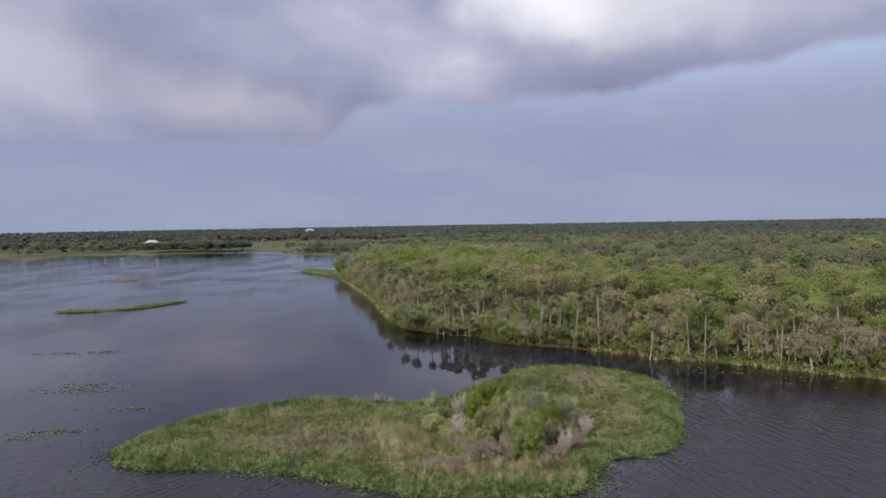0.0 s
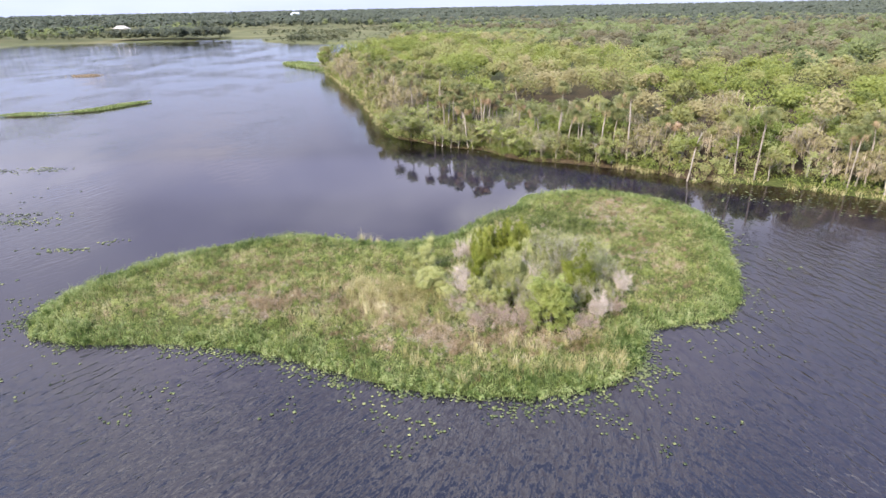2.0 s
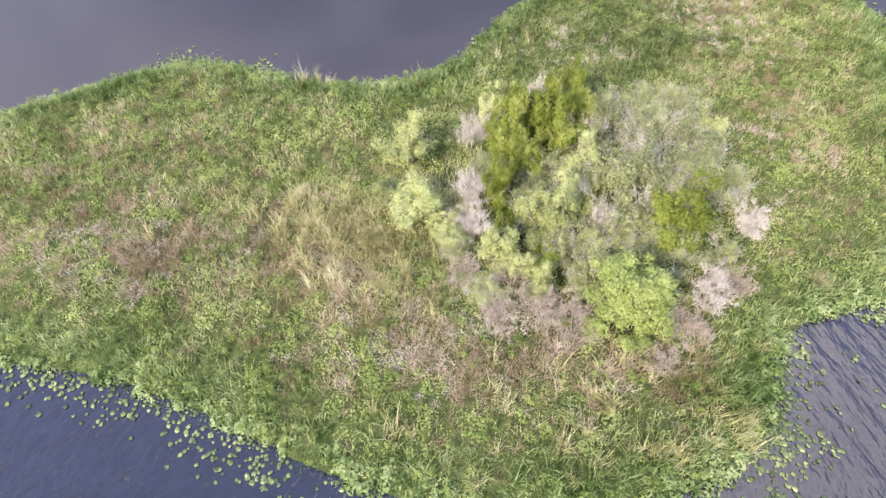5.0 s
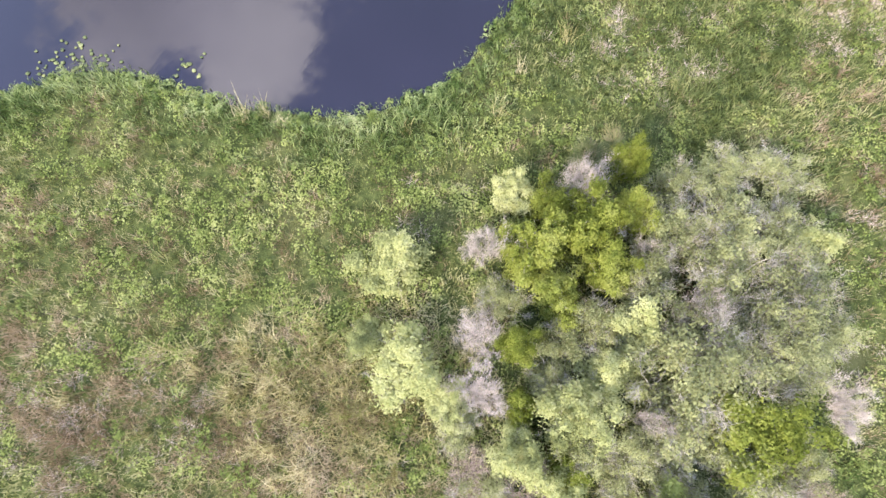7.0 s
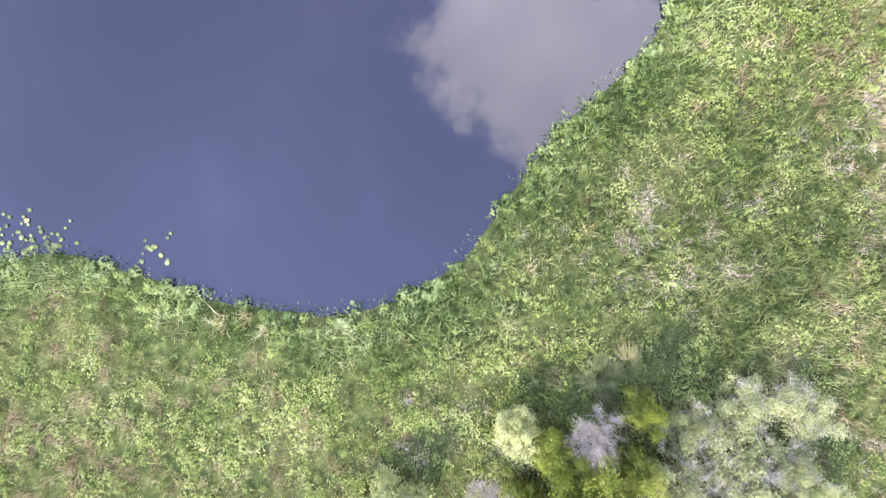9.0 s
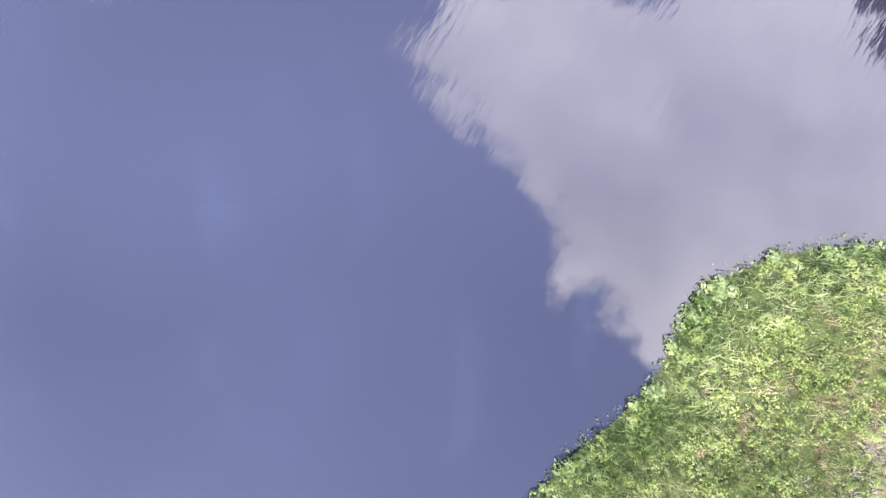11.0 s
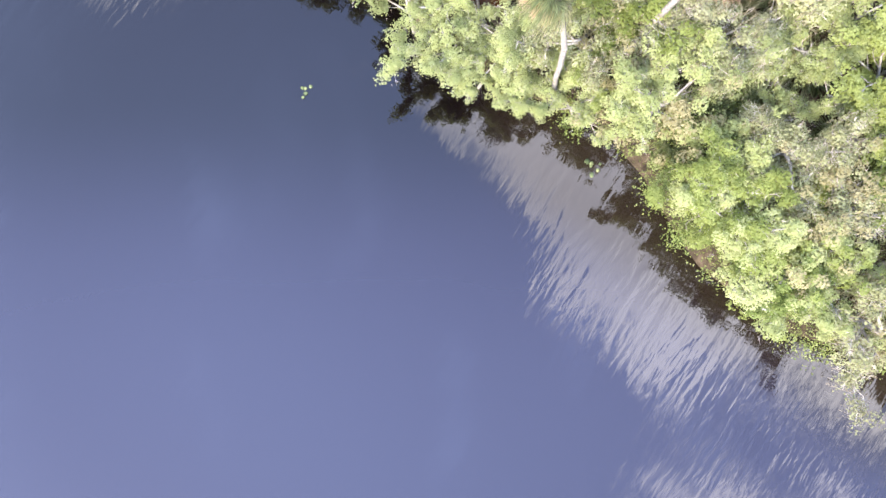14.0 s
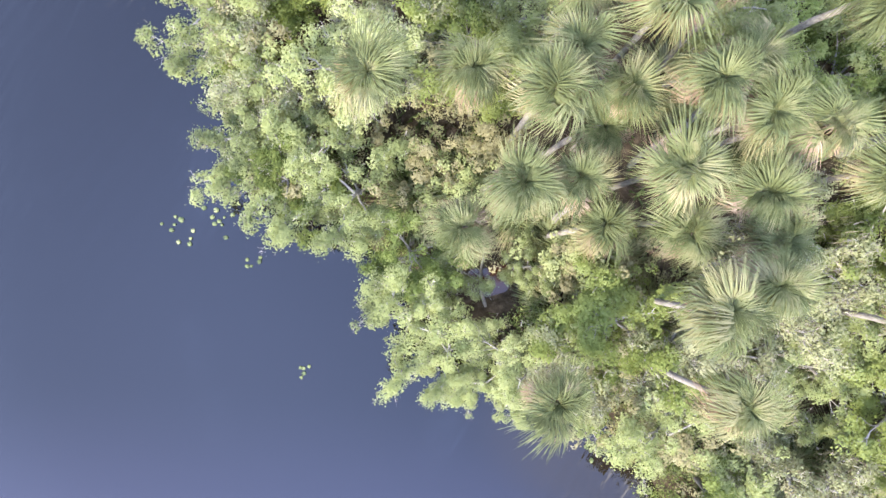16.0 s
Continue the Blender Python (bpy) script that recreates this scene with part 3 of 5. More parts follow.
# ---- island plants ----
def island_grass():
    rng = np.random.default_rng(11)
    q = scatter(ISLAND, 185000, rng, 0.9)
    inside = signed(ISLAND, q)
    z = np.clip(inside * 0.35, 0, 0.45) * 0.8
    base = np.c_[q, z]
    x, y = q[:, 0], q[:, 1]
    a, b, c = field(q, 0.09, 1), field(q, 0.33, 2), field(q, 1.1, 3)

    def spot(cx, cy, rx, ry):
        return np.exp(-((x - cx) / rx) ** 2 - ((y - cy) / ry) ** 2)

    dry = spot(-19, 58, 11, 3.2) * 0.6 + spot(-5, 56.5, 5, 3.5) * 0.8 + spot(0, 49.5, 7, 3.0) * 0.75 + spot(10, 48.5, 5, 2.2) * 0.7
    dry += spot(28, 69, 4.5, 9) * 0.25 + spot(28, 88, 6, 4) * 0.4 + spot(23, 80, 4, 5) * 0.1 + spot(-26, 66, 10, 6) * 0.2
    dry = dry * (0.3 + 1.1 * b) + 0.5 * (c - 0.42) + 0.15 * (a - 0.5)
    green = np.clip(1 - inside / 4.6, 0, 1) + 0.7 * spot(2, 77, 9, 4) + 0.3 * spot(20, 76, 8, 8) + 0.25 * (a - 0.4)
    pick = rng.uniform(0, 1, len(q))
    wild = 0.55 * field(q, 0.75, 4) + 0.45 * field(q, 2.0, 5)
    is_rim = green * 0.95 + 0.9 * (wild - 0.5) > 0.25 + 0.5 * pick
    is_dry = ~is_rim & (dry * 1.1 + 1.3 * (0.55 * field(q, 0.9, 7) + 0.45 * c - 0.5) - 0.12 > 0.1 + 0.42 * pick)
    herb = ~is_rim & ~is_dry & (1.1 * field(q, 0.6, 6) + 0.2 * spot(-8, 61, 10, 8) > 0.52 + 0.5 * pick)
    olive = ~(is_rim | is_dry | herb)
    tall = (0.45 + 0.45 * a) * (0.2 + 1.6 * c * (0.5 + wild))
    outer = np.clip(0.45 + inside / 2.0, 0.3, 1.1)
    dim = spot(14, 79, 11, 7.5) + 0.9 * (wild - 0.5) > 0.42
    dim &= inside > 1.8
    is_rim, olive, is_dry = is_rim & ~dim, olive & ~dim, is_dry & (~dim | (pick > 0.6))
    g = Geo()
    blades(g, rng, base[dim], tall[dim] + 0.1, 0.048, 0.5, 0.8)
    stuff("dark_grass", g, FORB, "dark green rank grass between the bay and the bushes", "grass")
    g = Geo()
    blades(g, rng, base[is_rim], (tall[is_rim] + 0.2) * outer[is_rim], 0.05, 0.5, 0.9)
    stuff("rim_grass", g, GRASS_RIM, "lush bright green marsh grass along the island's edge", "grass")
    g = Geo()
    blades(g, rng, base[olive], tall[olive] * 0.9, 0.043, 0.45, 0.7)
    stuff("olive_grass", g, GRASS_OLIVE, "olive green wild grass covering the island", "grass")
    g = Geo()
    many = np.repeat(np.nonzero(is_dry)[0], 2)
    blades(g, rng, base[many] + rng.normal(0, 0.08, (len(many), 3)) * [1, 1, 0], 0.5 + 0.4 * b[many], 0.03, 0.7, 0.8)
    stuff("dry_grass", g, GRASS_TAN, "dry tan and pinkish dead grass in patches", "dry grass")
    g = Geo()
    top = base[herb].copy()
    top[:, 2] += (tall[herb] * rng.uniform(0.5, 1.05, herb.sum()))
    stems = np.repeat(top, 3, 0) + rng.normal(0, 0.13, (herb.sum() * 3, 3))
    leaves(g, rng, stems, 0.10, 1.0, 1.25)
    stuff("broadleaf_weeds", g, HERB, "broadleaf green weeds growing among the grass", "weeds")


def forbs():
    """Leafy weeds in mounds, and dead twiggy stalks, that break the grass into clumps."""
    rng = np.random.default_rng(17)
    at = scatter(ISLAND, 6500, rng)
    x, y = at[:, 0], at[:, 1]
    dark = np.exp(-((x - 15) / 11) ** 2 - ((y - 79) / 8) ** 2)
    want = field(at, 0.45, 23) + 0.55 * dark - 0.25 * np.exp(-((x + 20) / 12) ** 2 - ((y - 58) / 5) ** 2)
    at = at[want > 0.38 + 0.35 * rng.uniform(size=len(at))][:3300]
    shady = np.exp(-((at[:, 0] - 15) / 11) ** 2 - ((at[:, 1] - 79) / 8) ** 2) + rng.normal(0, 0.2, len(at)) > 0.42
    for name, sel, mat, label in (("leafy_weeds", ~shady, HERB, "mounds of leafy green weeds among the island grass"), ("dark_weeds", shady, FORB, "dark green leafy weeds crowding behind the bushes")):
        p = at[sel]
        n = 34
        r = np.repeat(rng.uniform(0.18, 0.5, len(p)), n)[:, None]
        off = unit(rng.normal(size=(len(p) * n, 3)) + [0, 0, 0.7]) * r * rng.uniform(0.6, 1.05, (len(p) * n, 1))
        c = np.repeat(np.c_[p, rng.uniform(0.5, 0.85, len(p))], n, 0) + off * [1, 1, 1.2]
        g = Geo()
        leaves(g, rng, c, 0.085, 0.8, 1.5, 0.4, True, off, 0.4)
        stuff(name, g, mat, label, "weeds")
    at = scatter(ISLAND, 4200, rng)
    x, y = at[:, 0], at[:, 1]
    dry = np.zeros(len(at))
    for cx, cy, rx, ry, w in ((-18, 57, 12, 4.5, 0.9), (2, 50, 11, 4.5, 1.0), (13, 79, 8, 6, 0.8), (27, 84, 8, 9, 0.9), (26, 66, 5, 8, 0.6), (-1, 69, 6, 5, 0.5)):
        dry = np.maximum(dry, w * np.exp(-((x - cx) / rx) ** 2 - ((y - cy) / ry) ** 2))
    at = at[(dry + 0.5 * (field(at, 0.7, 29) - 0.5) > 0.36 + 0.5 * rng.uniform(size=len(at))) & (signed(ISLAND, at) > 1.2)]
    n = 44
    base = np.repeat(np.c_[at, np.full(len(at), 0.45)], n, 0)
    size = np.repeat(rng.uniform(0.45, 1.05, len(at)), n)[:, None]
    way = unit(rng.normal(size=(len(base), 3)) * [1, 1, 0.5] + [0, 0, 1.0])
    start = base + way * size * rng.uniform(0.05, 0.6, (len(base), 1))
    side = unit(np.cross(way, rng.normal(size=(len(base), 3)))) * 0.011
    tip = start + unit(way + rng.normal(0, 0.5, way.shape)) * size * 0.55
    g = Geo()
    g.put(np.stack([start - side, start + side, tip], 1).reshape(-1, 3), np.arange(len(base) * 3).reshape(-1, 3))
    stalk = np.c_[rng.normal(-4.5, 5.0, 14000), rng.normal(58, 3.2, 14000)]
    stalk = stalk[(signed(ISLAND, stalk) > 0.8) & (field(stalk, 0.5, 31) > 0.42)][:6000]
    h = Geo()
    blades(h, rng, np.c_[stalk, np.full(len(stalk), 0.4)], 1.15, 0.03, 1.0, 0.5)
    stuff("pale_stalks", h, REED, "pale bent reed stalks standing in the dry grass", "reeds")
    stuff("dead_stalks", g, TWIG_BROWN, "dead pinkish-brown twiggy weed stalks standing in the grass", "dead weeds")


def rim_weeds():
    """Mounds of broad leaves that make the island's edge ragged."""
    rng = np.random.default_rng(14)
    k = rng.integers(0, len(ISLAND), 1500)
    at = np.asarray(ISLAND)[k] + rng.normal(0, 0.7, (1500, 2))
    inside = signed(ISLAND, at)
    keep = (inside > -0.35) & (inside < 1.4) & (field(at, 0.5, 19) > 0.34)
    at, inside = at[keep], inside[keep]
    n = 46
    off = unit(rng.normal(size=(len(at) * n, 3)) + [0, 0, 0.6]) * np.repeat(rng.uniform(0.22, 0.5, len(at)), n)[:, None]
    c = np.repeat(np.c_[at, 0.12 + 0.3 * np.clip(inside, 0, 1.2)], n, 0) + off * [1, 1, 1.15]
    c[:, 2] = np.maximum(c[:, 2], 0.06)
    g = Geo()
    leaves(g, rng, c, 0.10, 0.6, 1.7, 0.4, True, off, 0.4)
    stuff("rim_weeds", g, GRASS_RIM, "leafy green water weeds crowding the island's edge", "weeds")


def tufts():
    """Tall reeds and dry bunches that stand out singly."""
    rng = np.random.default_rng(12)

    def bunch(kind, mat, n, h, w, lean, curl):
        g = Geo()
        ang, r = rng.uniform(0, 6.28, n), 0.32 * np.sqrt(rng.uniform(0, 1, n))
        blades(g, rng, np.c_[r * np.cos(ang), r * np.sin(ang), np.zeros(n)], h, w, lean, curl)
        return g.mesh(kind, mat)

    reed = [bunch("reed_clump", REED, 40, 1.5, 0.024, 0.3, 0.6) for _ in range(3)]
    dead = [bunch("dry_clump", GRASS_TAN, 70, 0.85, 0.022, 0.8, 0.7) for _ in range(3)]
    spots = [(-11.3, 74.6), (-8.9, 74.2), (4.1, 74.6), (5.6, 77.4), (8.5, 79.5), (-10, 74.9), (-1.5, 73.5)]
    while len(spots) < 165:
        cx, cy, s = ((-6, 58, 4.0), (-10, 60, 4.5), (5, 43.5, 5.0), (-3, 56, 3.5), (14, 46, 4.0), (-1, 61, 3.0))[rng.integers(6)]
        spots.append((rng.normal(cx, s), rng.normal(cy, s * 0.5)))
    first = None
    for i, (x, y) in enumerate(spots):
        if signed(ISLAND, [(x, y)])[0] < 0.4:
            continue
        m = pose(x, y, 0.3, 0, 0, rng.uniform(0, 360)) @ Matrix.Scale(rng.uniform(0.8, 1.4), 4)
        ob = new("reed_clump", reed[i % 3])
        ob.matrix_world = m
        tagged(ob, "tall pale green reed clump standing in island grass", "reeds", "reeds on the island")
    for i in range(110):
        cx, cy, sx, sy = ((-20, 58, 9, 2.5), (0, 50, 7, 2.5), (10, 48, 4, 1.5), (28, 72, 3.5, 9), (-4, 57, 4, 3), (27, 88, 5, 3))[rng.integers(6)]
        x, y = rng.normal(cx, sx), rng.normal(cy, sy)
        if signed(ISLAND, [(x, y)])[0] < 1.0:
            continue
        ob = new("dry_grass_clump", dead[i % 3])
        ob.matrix_world = pose(x, y, 0.35, 0, 0, rng.uniform(0, 360)) @ Matrix.Scale(rng.uniform(0.7, 1.5), 4)
        tagged(ob, "dead tan grass clump, splayed and matted", "dry grass", "dry clumps on the island")


def pad_mesh(rng, size):
    """A heart-shaped floating leaf, notched at the stalk, with its rim turned up a little."""
    g = Geo()
    ang = np.linspace(0.35, 2 * np.pi - 0.35, 9)
    r = size * 0.5 * (1 + 0.10 * np.cos(ang)) * rng.uniform(0.92, 1.08, 9)
    rim = np.c_[r * np.cos(ang) * 1.2, r * np.sin(ang), 0.02 + rng.uniform(0, 0.04, 9)]
    v = np.concatenate([[(size * 0.12, 0, 0.012)], rim])
    low = v - [0, 0, 0.012]
    n = len(v)
    g.put(np.concatenate([v, low]), [[0, i, i + 1] for i in range(1, n - 1)] + [[n, n + i + 1, n + i] for i in range(1, n - 1)])
    g.f.append(np.array([[i, n + i, n + i + 1, i + 1] for i in range(1, n - 1)]))
    return g


def lily_pads():
    rng = np.random.default_rng(21)
    kinds = [pad_mesh(rng, s) for s in (0.21, 0.25, 0.17, 0.23)]
    meshes = [k.mesh("lily_pad", PAD) for k in kinds]
    spots = []

    def cluster(cx, cy, s, n):
        for _ in range(n):
            spots.append((rng.normal(cx, s), rng.normal(cy, s)))

    # in the shallows north of the island and under the wooded bank
    cluster(-23.2, 78.9, 1.2, 64)
    cluster(-20.8, 79.3, 0.6, 26)
    cluster(-15.2, 78.6, 0.7, 14)
    cluster(-14.1, 140.2, 0.5, 9)
    cluster(-12.2, 140.4, 0.7, 10)
    cluster(-10.0, 138.3, 0.35, 5)
    cluster(-7.2, 132.4, 0.3, 5)
    cluster(9.3, 128.6, 0.5, 8)
    # along the south and east edge of the island
    edge = ISLAND
    n_near = 0
    for _ in range(14000):
        i = rng.integers(len(edge))
        px, py = edge[i]
        if py > 60 and px < 30:
            continue
        out = abs(rng.normal(0, 1.0)) * (1.7 if py < 56 else 1.1)
        nx, ny = px - 3, py - 66
        k = out / math.hypot(nx, ny)
        qx, qy = px + nx * k + rng.normal(0, 0.4), py + ny * k + rng.normal(0, 0.4)
        if noise.noise(Vector((qx * 0.35, qy * 0.35, 3))) * 1.1 + 0.52 - out * 0.10 + (0.25 if py < 50 else 0) < rng.uniform(0.25, 0.85):
            continue
        spots.append((qx, qy))
        n_near += 1
        if n_near > 1900:
            break
    # loose rafts further out
    for cx, cy, s, n in ((-3.8, 34.6, 0.5, 9), (-1.5, 37, 1.1, 30), (-5, 38.2, 1.0, 18), (-13.4, 39.4, 0.8, 13), (-25.5, 41.6, 1.2, 16), (-27, 38.5, 1.0, 8), (14.4, 36, 1.0, 18),
                         (17.0, 34, 0.7, 12), (13.3, 38.2, 1.0, 16), (8.3, 39, 1.3, 20), (25.5, 47.4, 1.2, 14), (31.4, 48, 1.4, 14), (35, 54, 1.4, 18), (36.5, 58, 1.2, 14), (41, 74, 1.1, 16),
                         (43, 68, 2.0, 8), (-38, 45, 2.0, 12), (-47, 52, 1.5, 26), (-44, 44, 2.0, 10), (-48, 58, 1.2, 16), (20, 44, 1.2, 22), (18, 40.5, 1.3, 20), (22, 37, 1.5, 10)):
        cluster(cx, cy, s, n)
    for cx, cy, s, n in ((-75, 100, 4.0, 10), (-128, 205, 9, 70), (-112, 204, 6, 40), (55, 92, 3.5, 40), (62, 88, 3.0, 46), (70, 84, 2.5, 30), (52, 95, 3, 26)):
        cluster(cx, cy, s, n)
    # long rafts drawn out by the wind
    for cx, cy, sx, sy, n in ((-93, 120, 6.5, 1.2, 110), (-85, 121, 3.0, 0.8, 40), (-69, 87.5, 4.5, 1.5, 120), (-71, 91, 4.0, 0.7, 40), (-54, 75.4, 2.6, 0.5, 45), (-48, 78, 1.0, 0.4, 12), (-60, 64.4, 2.4, 0.8, 70), (-64, 62, 2.0, 0.6, 30), (-51, 60, 2.0, 0.5, 18)):
        for _ in range(n):
            spots.append((rng.normal(cx, sx), rng.normal(cy, sy)))
    spots = [p for p, a, b in zip(spots, signed(ISLAND, spots), signed(MAIN, spots)) if a < -0.15 and b < 1.2]
    near = [p for p in spots if p[1] > 60 and -30 < p[0] < 12 and p[1] < 150]
    near += [p for p in spots if p[1] < 52 and -16 < p[0] < 22][:170]
    chosen = set(near)
    for i, (x, y) in enumerate(near):
        ob = new("lily_pad", meshes[i % 4])
        tilt = rng.uniform(-6, 6, 2)
        ob.matrix_world = pose(x, y, 0.012, tilt[0], tilt[1], rng.uniform(0, 360)) @ Matrix.Scale(rng.uniform(0.75, 1.25), 4)
        tagged(ob, "green heart-shaped lily pad floating on dark water", "lily pad", "lily pads")
    g = Geo()
    for i, p in enumerate(spots):
        if p in chosen:
            continue
        k = kinds[i % 4]
        a, s = rng.uniform(0, 6.28), rng.uniform(0.75, 1.25) * (1.0 if p[1] < 62 else 1.7)
        c, sn = math.cos(a) * s, math.sin(a) * s
        v = k.v[0]
        rot = np.c_[v[:, 0] * c - v[:, 1] * sn + p[0], v[:, 0] * sn + v[:, 1] * c + p[1], v[:, 2] + 0.012]
        off = g.n
        g.put(rot, k.f[0])
        g.f.append(k.f[1] + off)
    stuff("lily_pads", g, PAD, "scattered rafts of yellow-green lily pads on the lake", "lily pads")


# ---- trees and bushes ----
def grow(rng, height, spread, trunk, limbs, subs, rad, twigs=3, rise=0.55, splay=0.12):
    """Trunk, limbs, branches and twigs as bent lines; returns them with the places that carry leaves."""
    lines, tips = [], []

    def line(start, way, length, r0, r1, k, bend):
        pts = [np.asarray(start, float)]
        way = unit(np.asarray(way, float))
        for _ in range(k):
            way = unit(way + rng.normal(0, bend, 3) + [0, 0, 0.06])
            pts.append(pts[-1] + way * length / k)
        lines.append((np.array(pts), np.linspace(r0, r1, k + 1)))
        return np.array(pts), way

    lean = rng.normal(0, splay, 2)
    foot = rng.normal(0, 0.15, 2) if splay > 0.2 else (0, 0)
    body, way = line((foot[0], foot[1], -0.3), (lean[0], lean[1], 1), height * trunk, rad, rad * 0.6, 4, 0.1)
    if limbs:
        for i in range(limbs):
            ang = i * 2.4 + rng.uniform(-0.5, 0.5) + lean[0] * 9
            f = rng.uniform(0.55, 1.0)
            at = body[0] * (1 - f) + body[-1] * f if i else body[-1]
            way = np.array([math.cos(ang), math.sin(ang), rise + rng.uniform(-0.25, 0.5)])
            reach = spread * rng.uniform(0.65, 1.05)
            limb, _ = line(at, way, reach, rad * 0.42, rad * 0.16, 4, 0.22)
            for j in range(subs):
                k = rng.integers(1, 5)
                a2 = ang + rng.uniform(-1.3, 1.3)
                w2 = np.array([math.cos(a2), math.sin(a2), rng.uniform(0.0, 0.9)])
                sub, _ = line(limb[k], w2, reach * rng.uniform(0.3, 0.6), rad * 0.16, rad * 0.06, 3, 0.25)
                tips += [sub[-1], sub[2]]
                for _ in range(twigs):
                    w3 = unit(w2 + rng.normal(0, 0.8, 3))
                    tw, _ = line(sub[rng.integers(1, 4)], w3, reach * rng.uniform(0.14, 0.3), rad * 0.07, rad * 0.025, 2, 0.25)
                    tips.append(tw[-1])
            tips.append(limb[-1])
    return lines, np.array(tips)


def wood(lines, mat, name, sides=5, least=0.0):
    g = Geo()
    for pts, r in lines:
        if r[0] >= least:
            tube(g, pts, np.maximum(r, 0.006), sides if r[0] > 0.05 else 3)
    return g.mesh(name, mat)


def lobes(rng, tips, n, size, count, radius, mat, name, up=0.55, long=1.4, wild=0.24):
    """Leaves on the upper shells of many rounded sprays at the branch ends."""
    g = Geo()
    high = tips[:, 2] + rng.uniform(0, 2.2, len(tips))
    heart = tips[np.argsort(-high)[: max(count, len(tips) * 2 // 3)]]
    heart = heart[rng.integers(0, len(heart), count)] + rng.normal(0, 0.12, (count, 3))
    rad = radius * rng.uniform(0.65, 1.35, count)
    pick = rng.choice(count, n, p=rad**2 / (rad**2).sum())
    way = unit(rng.normal(size=(n, 3)) + [0, 0, 0.45])
    off = way * (rad[pick] * rng.uniform(0.3, 1.0, n) ** 0.5)[:, None] * [1, 1, 0.5]
    loose = rng.uniform(size=n) < 0.3
    off[loose] *= rng.uniform(1.0, 1.7, (loose.sum(), 1))
    leaves(g, rng, heart[pick] + off, size, up, long, 0.4, True, way + LIGHT * 0.6, wild)
    return g.mesh(name, mat)


def dome(rng, n, size, count, reach, tall, spray, mat, name, wild=0.3, up=0.8, tips=None):
    """A shrub's crown: rounded sprays of leaves over and inside an uneven dome."""
    way = unit(rng.normal(size=(count, 3)))
    way[:, 2] = np.abs(way[:, 2]) * 1.1 - 0.12
    bulge = np.array([0.74 + 0.8 * noise.noise(Vector(w * 2.1 + [tall, reach, n * 0.001])) for w in way])
    depth = rng.uniform(0.35, 1.0, count) ** 0.4 * bulge
    heart = way * depth[:, None] * [reach, reach, tall * 0.78] + [0, 0, tall * 0.17]
    if tips is not None:
        own = rng.uniform(size=count) < 0.4
        heart[own] = tips[rng.integers(0, len(tips), own.sum())]
    rad = spray * rng.uniform(0.45, 1.5, count)
    pick = rng.choice(count, n, p=rad**2 / (rad**2).sum())
    off = unit(rng.normal(size=(n, 3)) + way[pick] * 0.6 + [0, 0, 0.4])
    reach_ = (rad[pick] * rng.uniform(0.25, 1.0, n) ** 0.5)[:, None]
    loose = rng.uniform(size=(n, 1)) < 0.36
    c = heart[pick] + off * np.where(loose, reach_ * rng.uniform(1.0, 2.3, (n, 1)), reach_) * [1, 1, 0.75]
    c[:, 2] = np.maximum(c[:, 2], 0.05)
    g = Geo()
    leaves(g, rng, c, size, up, 1.5, 0.4, True, off + LIGHT * 0.4, wild)
    return g.mesh(name, mat)


def drapes(rng, tips, n, length, width, mat, name):
    """Hanging strands."""
    g = Geo()
    top = tips[rng.integers(0, len(tips), n)] + rng.normal(0, 0.25, (n, 3))
    ang = rng.uniform(0, 6.28, n)
    side = np.c_[np.cos(ang), np.sin(ang), np.zeros(n)] * width * rng.uniform(0.5, 1.4, (n, 1))
    drop = np.c_[rng.normal(0, 0.08, (n, 2)), -length * rng.uniform(0.4, 1.3, n)]
    v = np.stack([top - side * 0.3, top + side * 0.3, top + drop * 0.6 + side * 0.5, top + drop, top + drop * 0.6 - side * 0.5], 1)
    o = np.arange(n)[:, None] * 5
    g.put(v.reshape(-1, 3), o + np.array([[0, 1, 2, 4]]))
    g.f.append(o + np.array([[4, 2, 3]]) + g.n - n * 5)
    return g.mesh(name, mat)


def thing(name, label, category, group=""):
    ob = new(name)
    return tagged(ob, label, category, group)


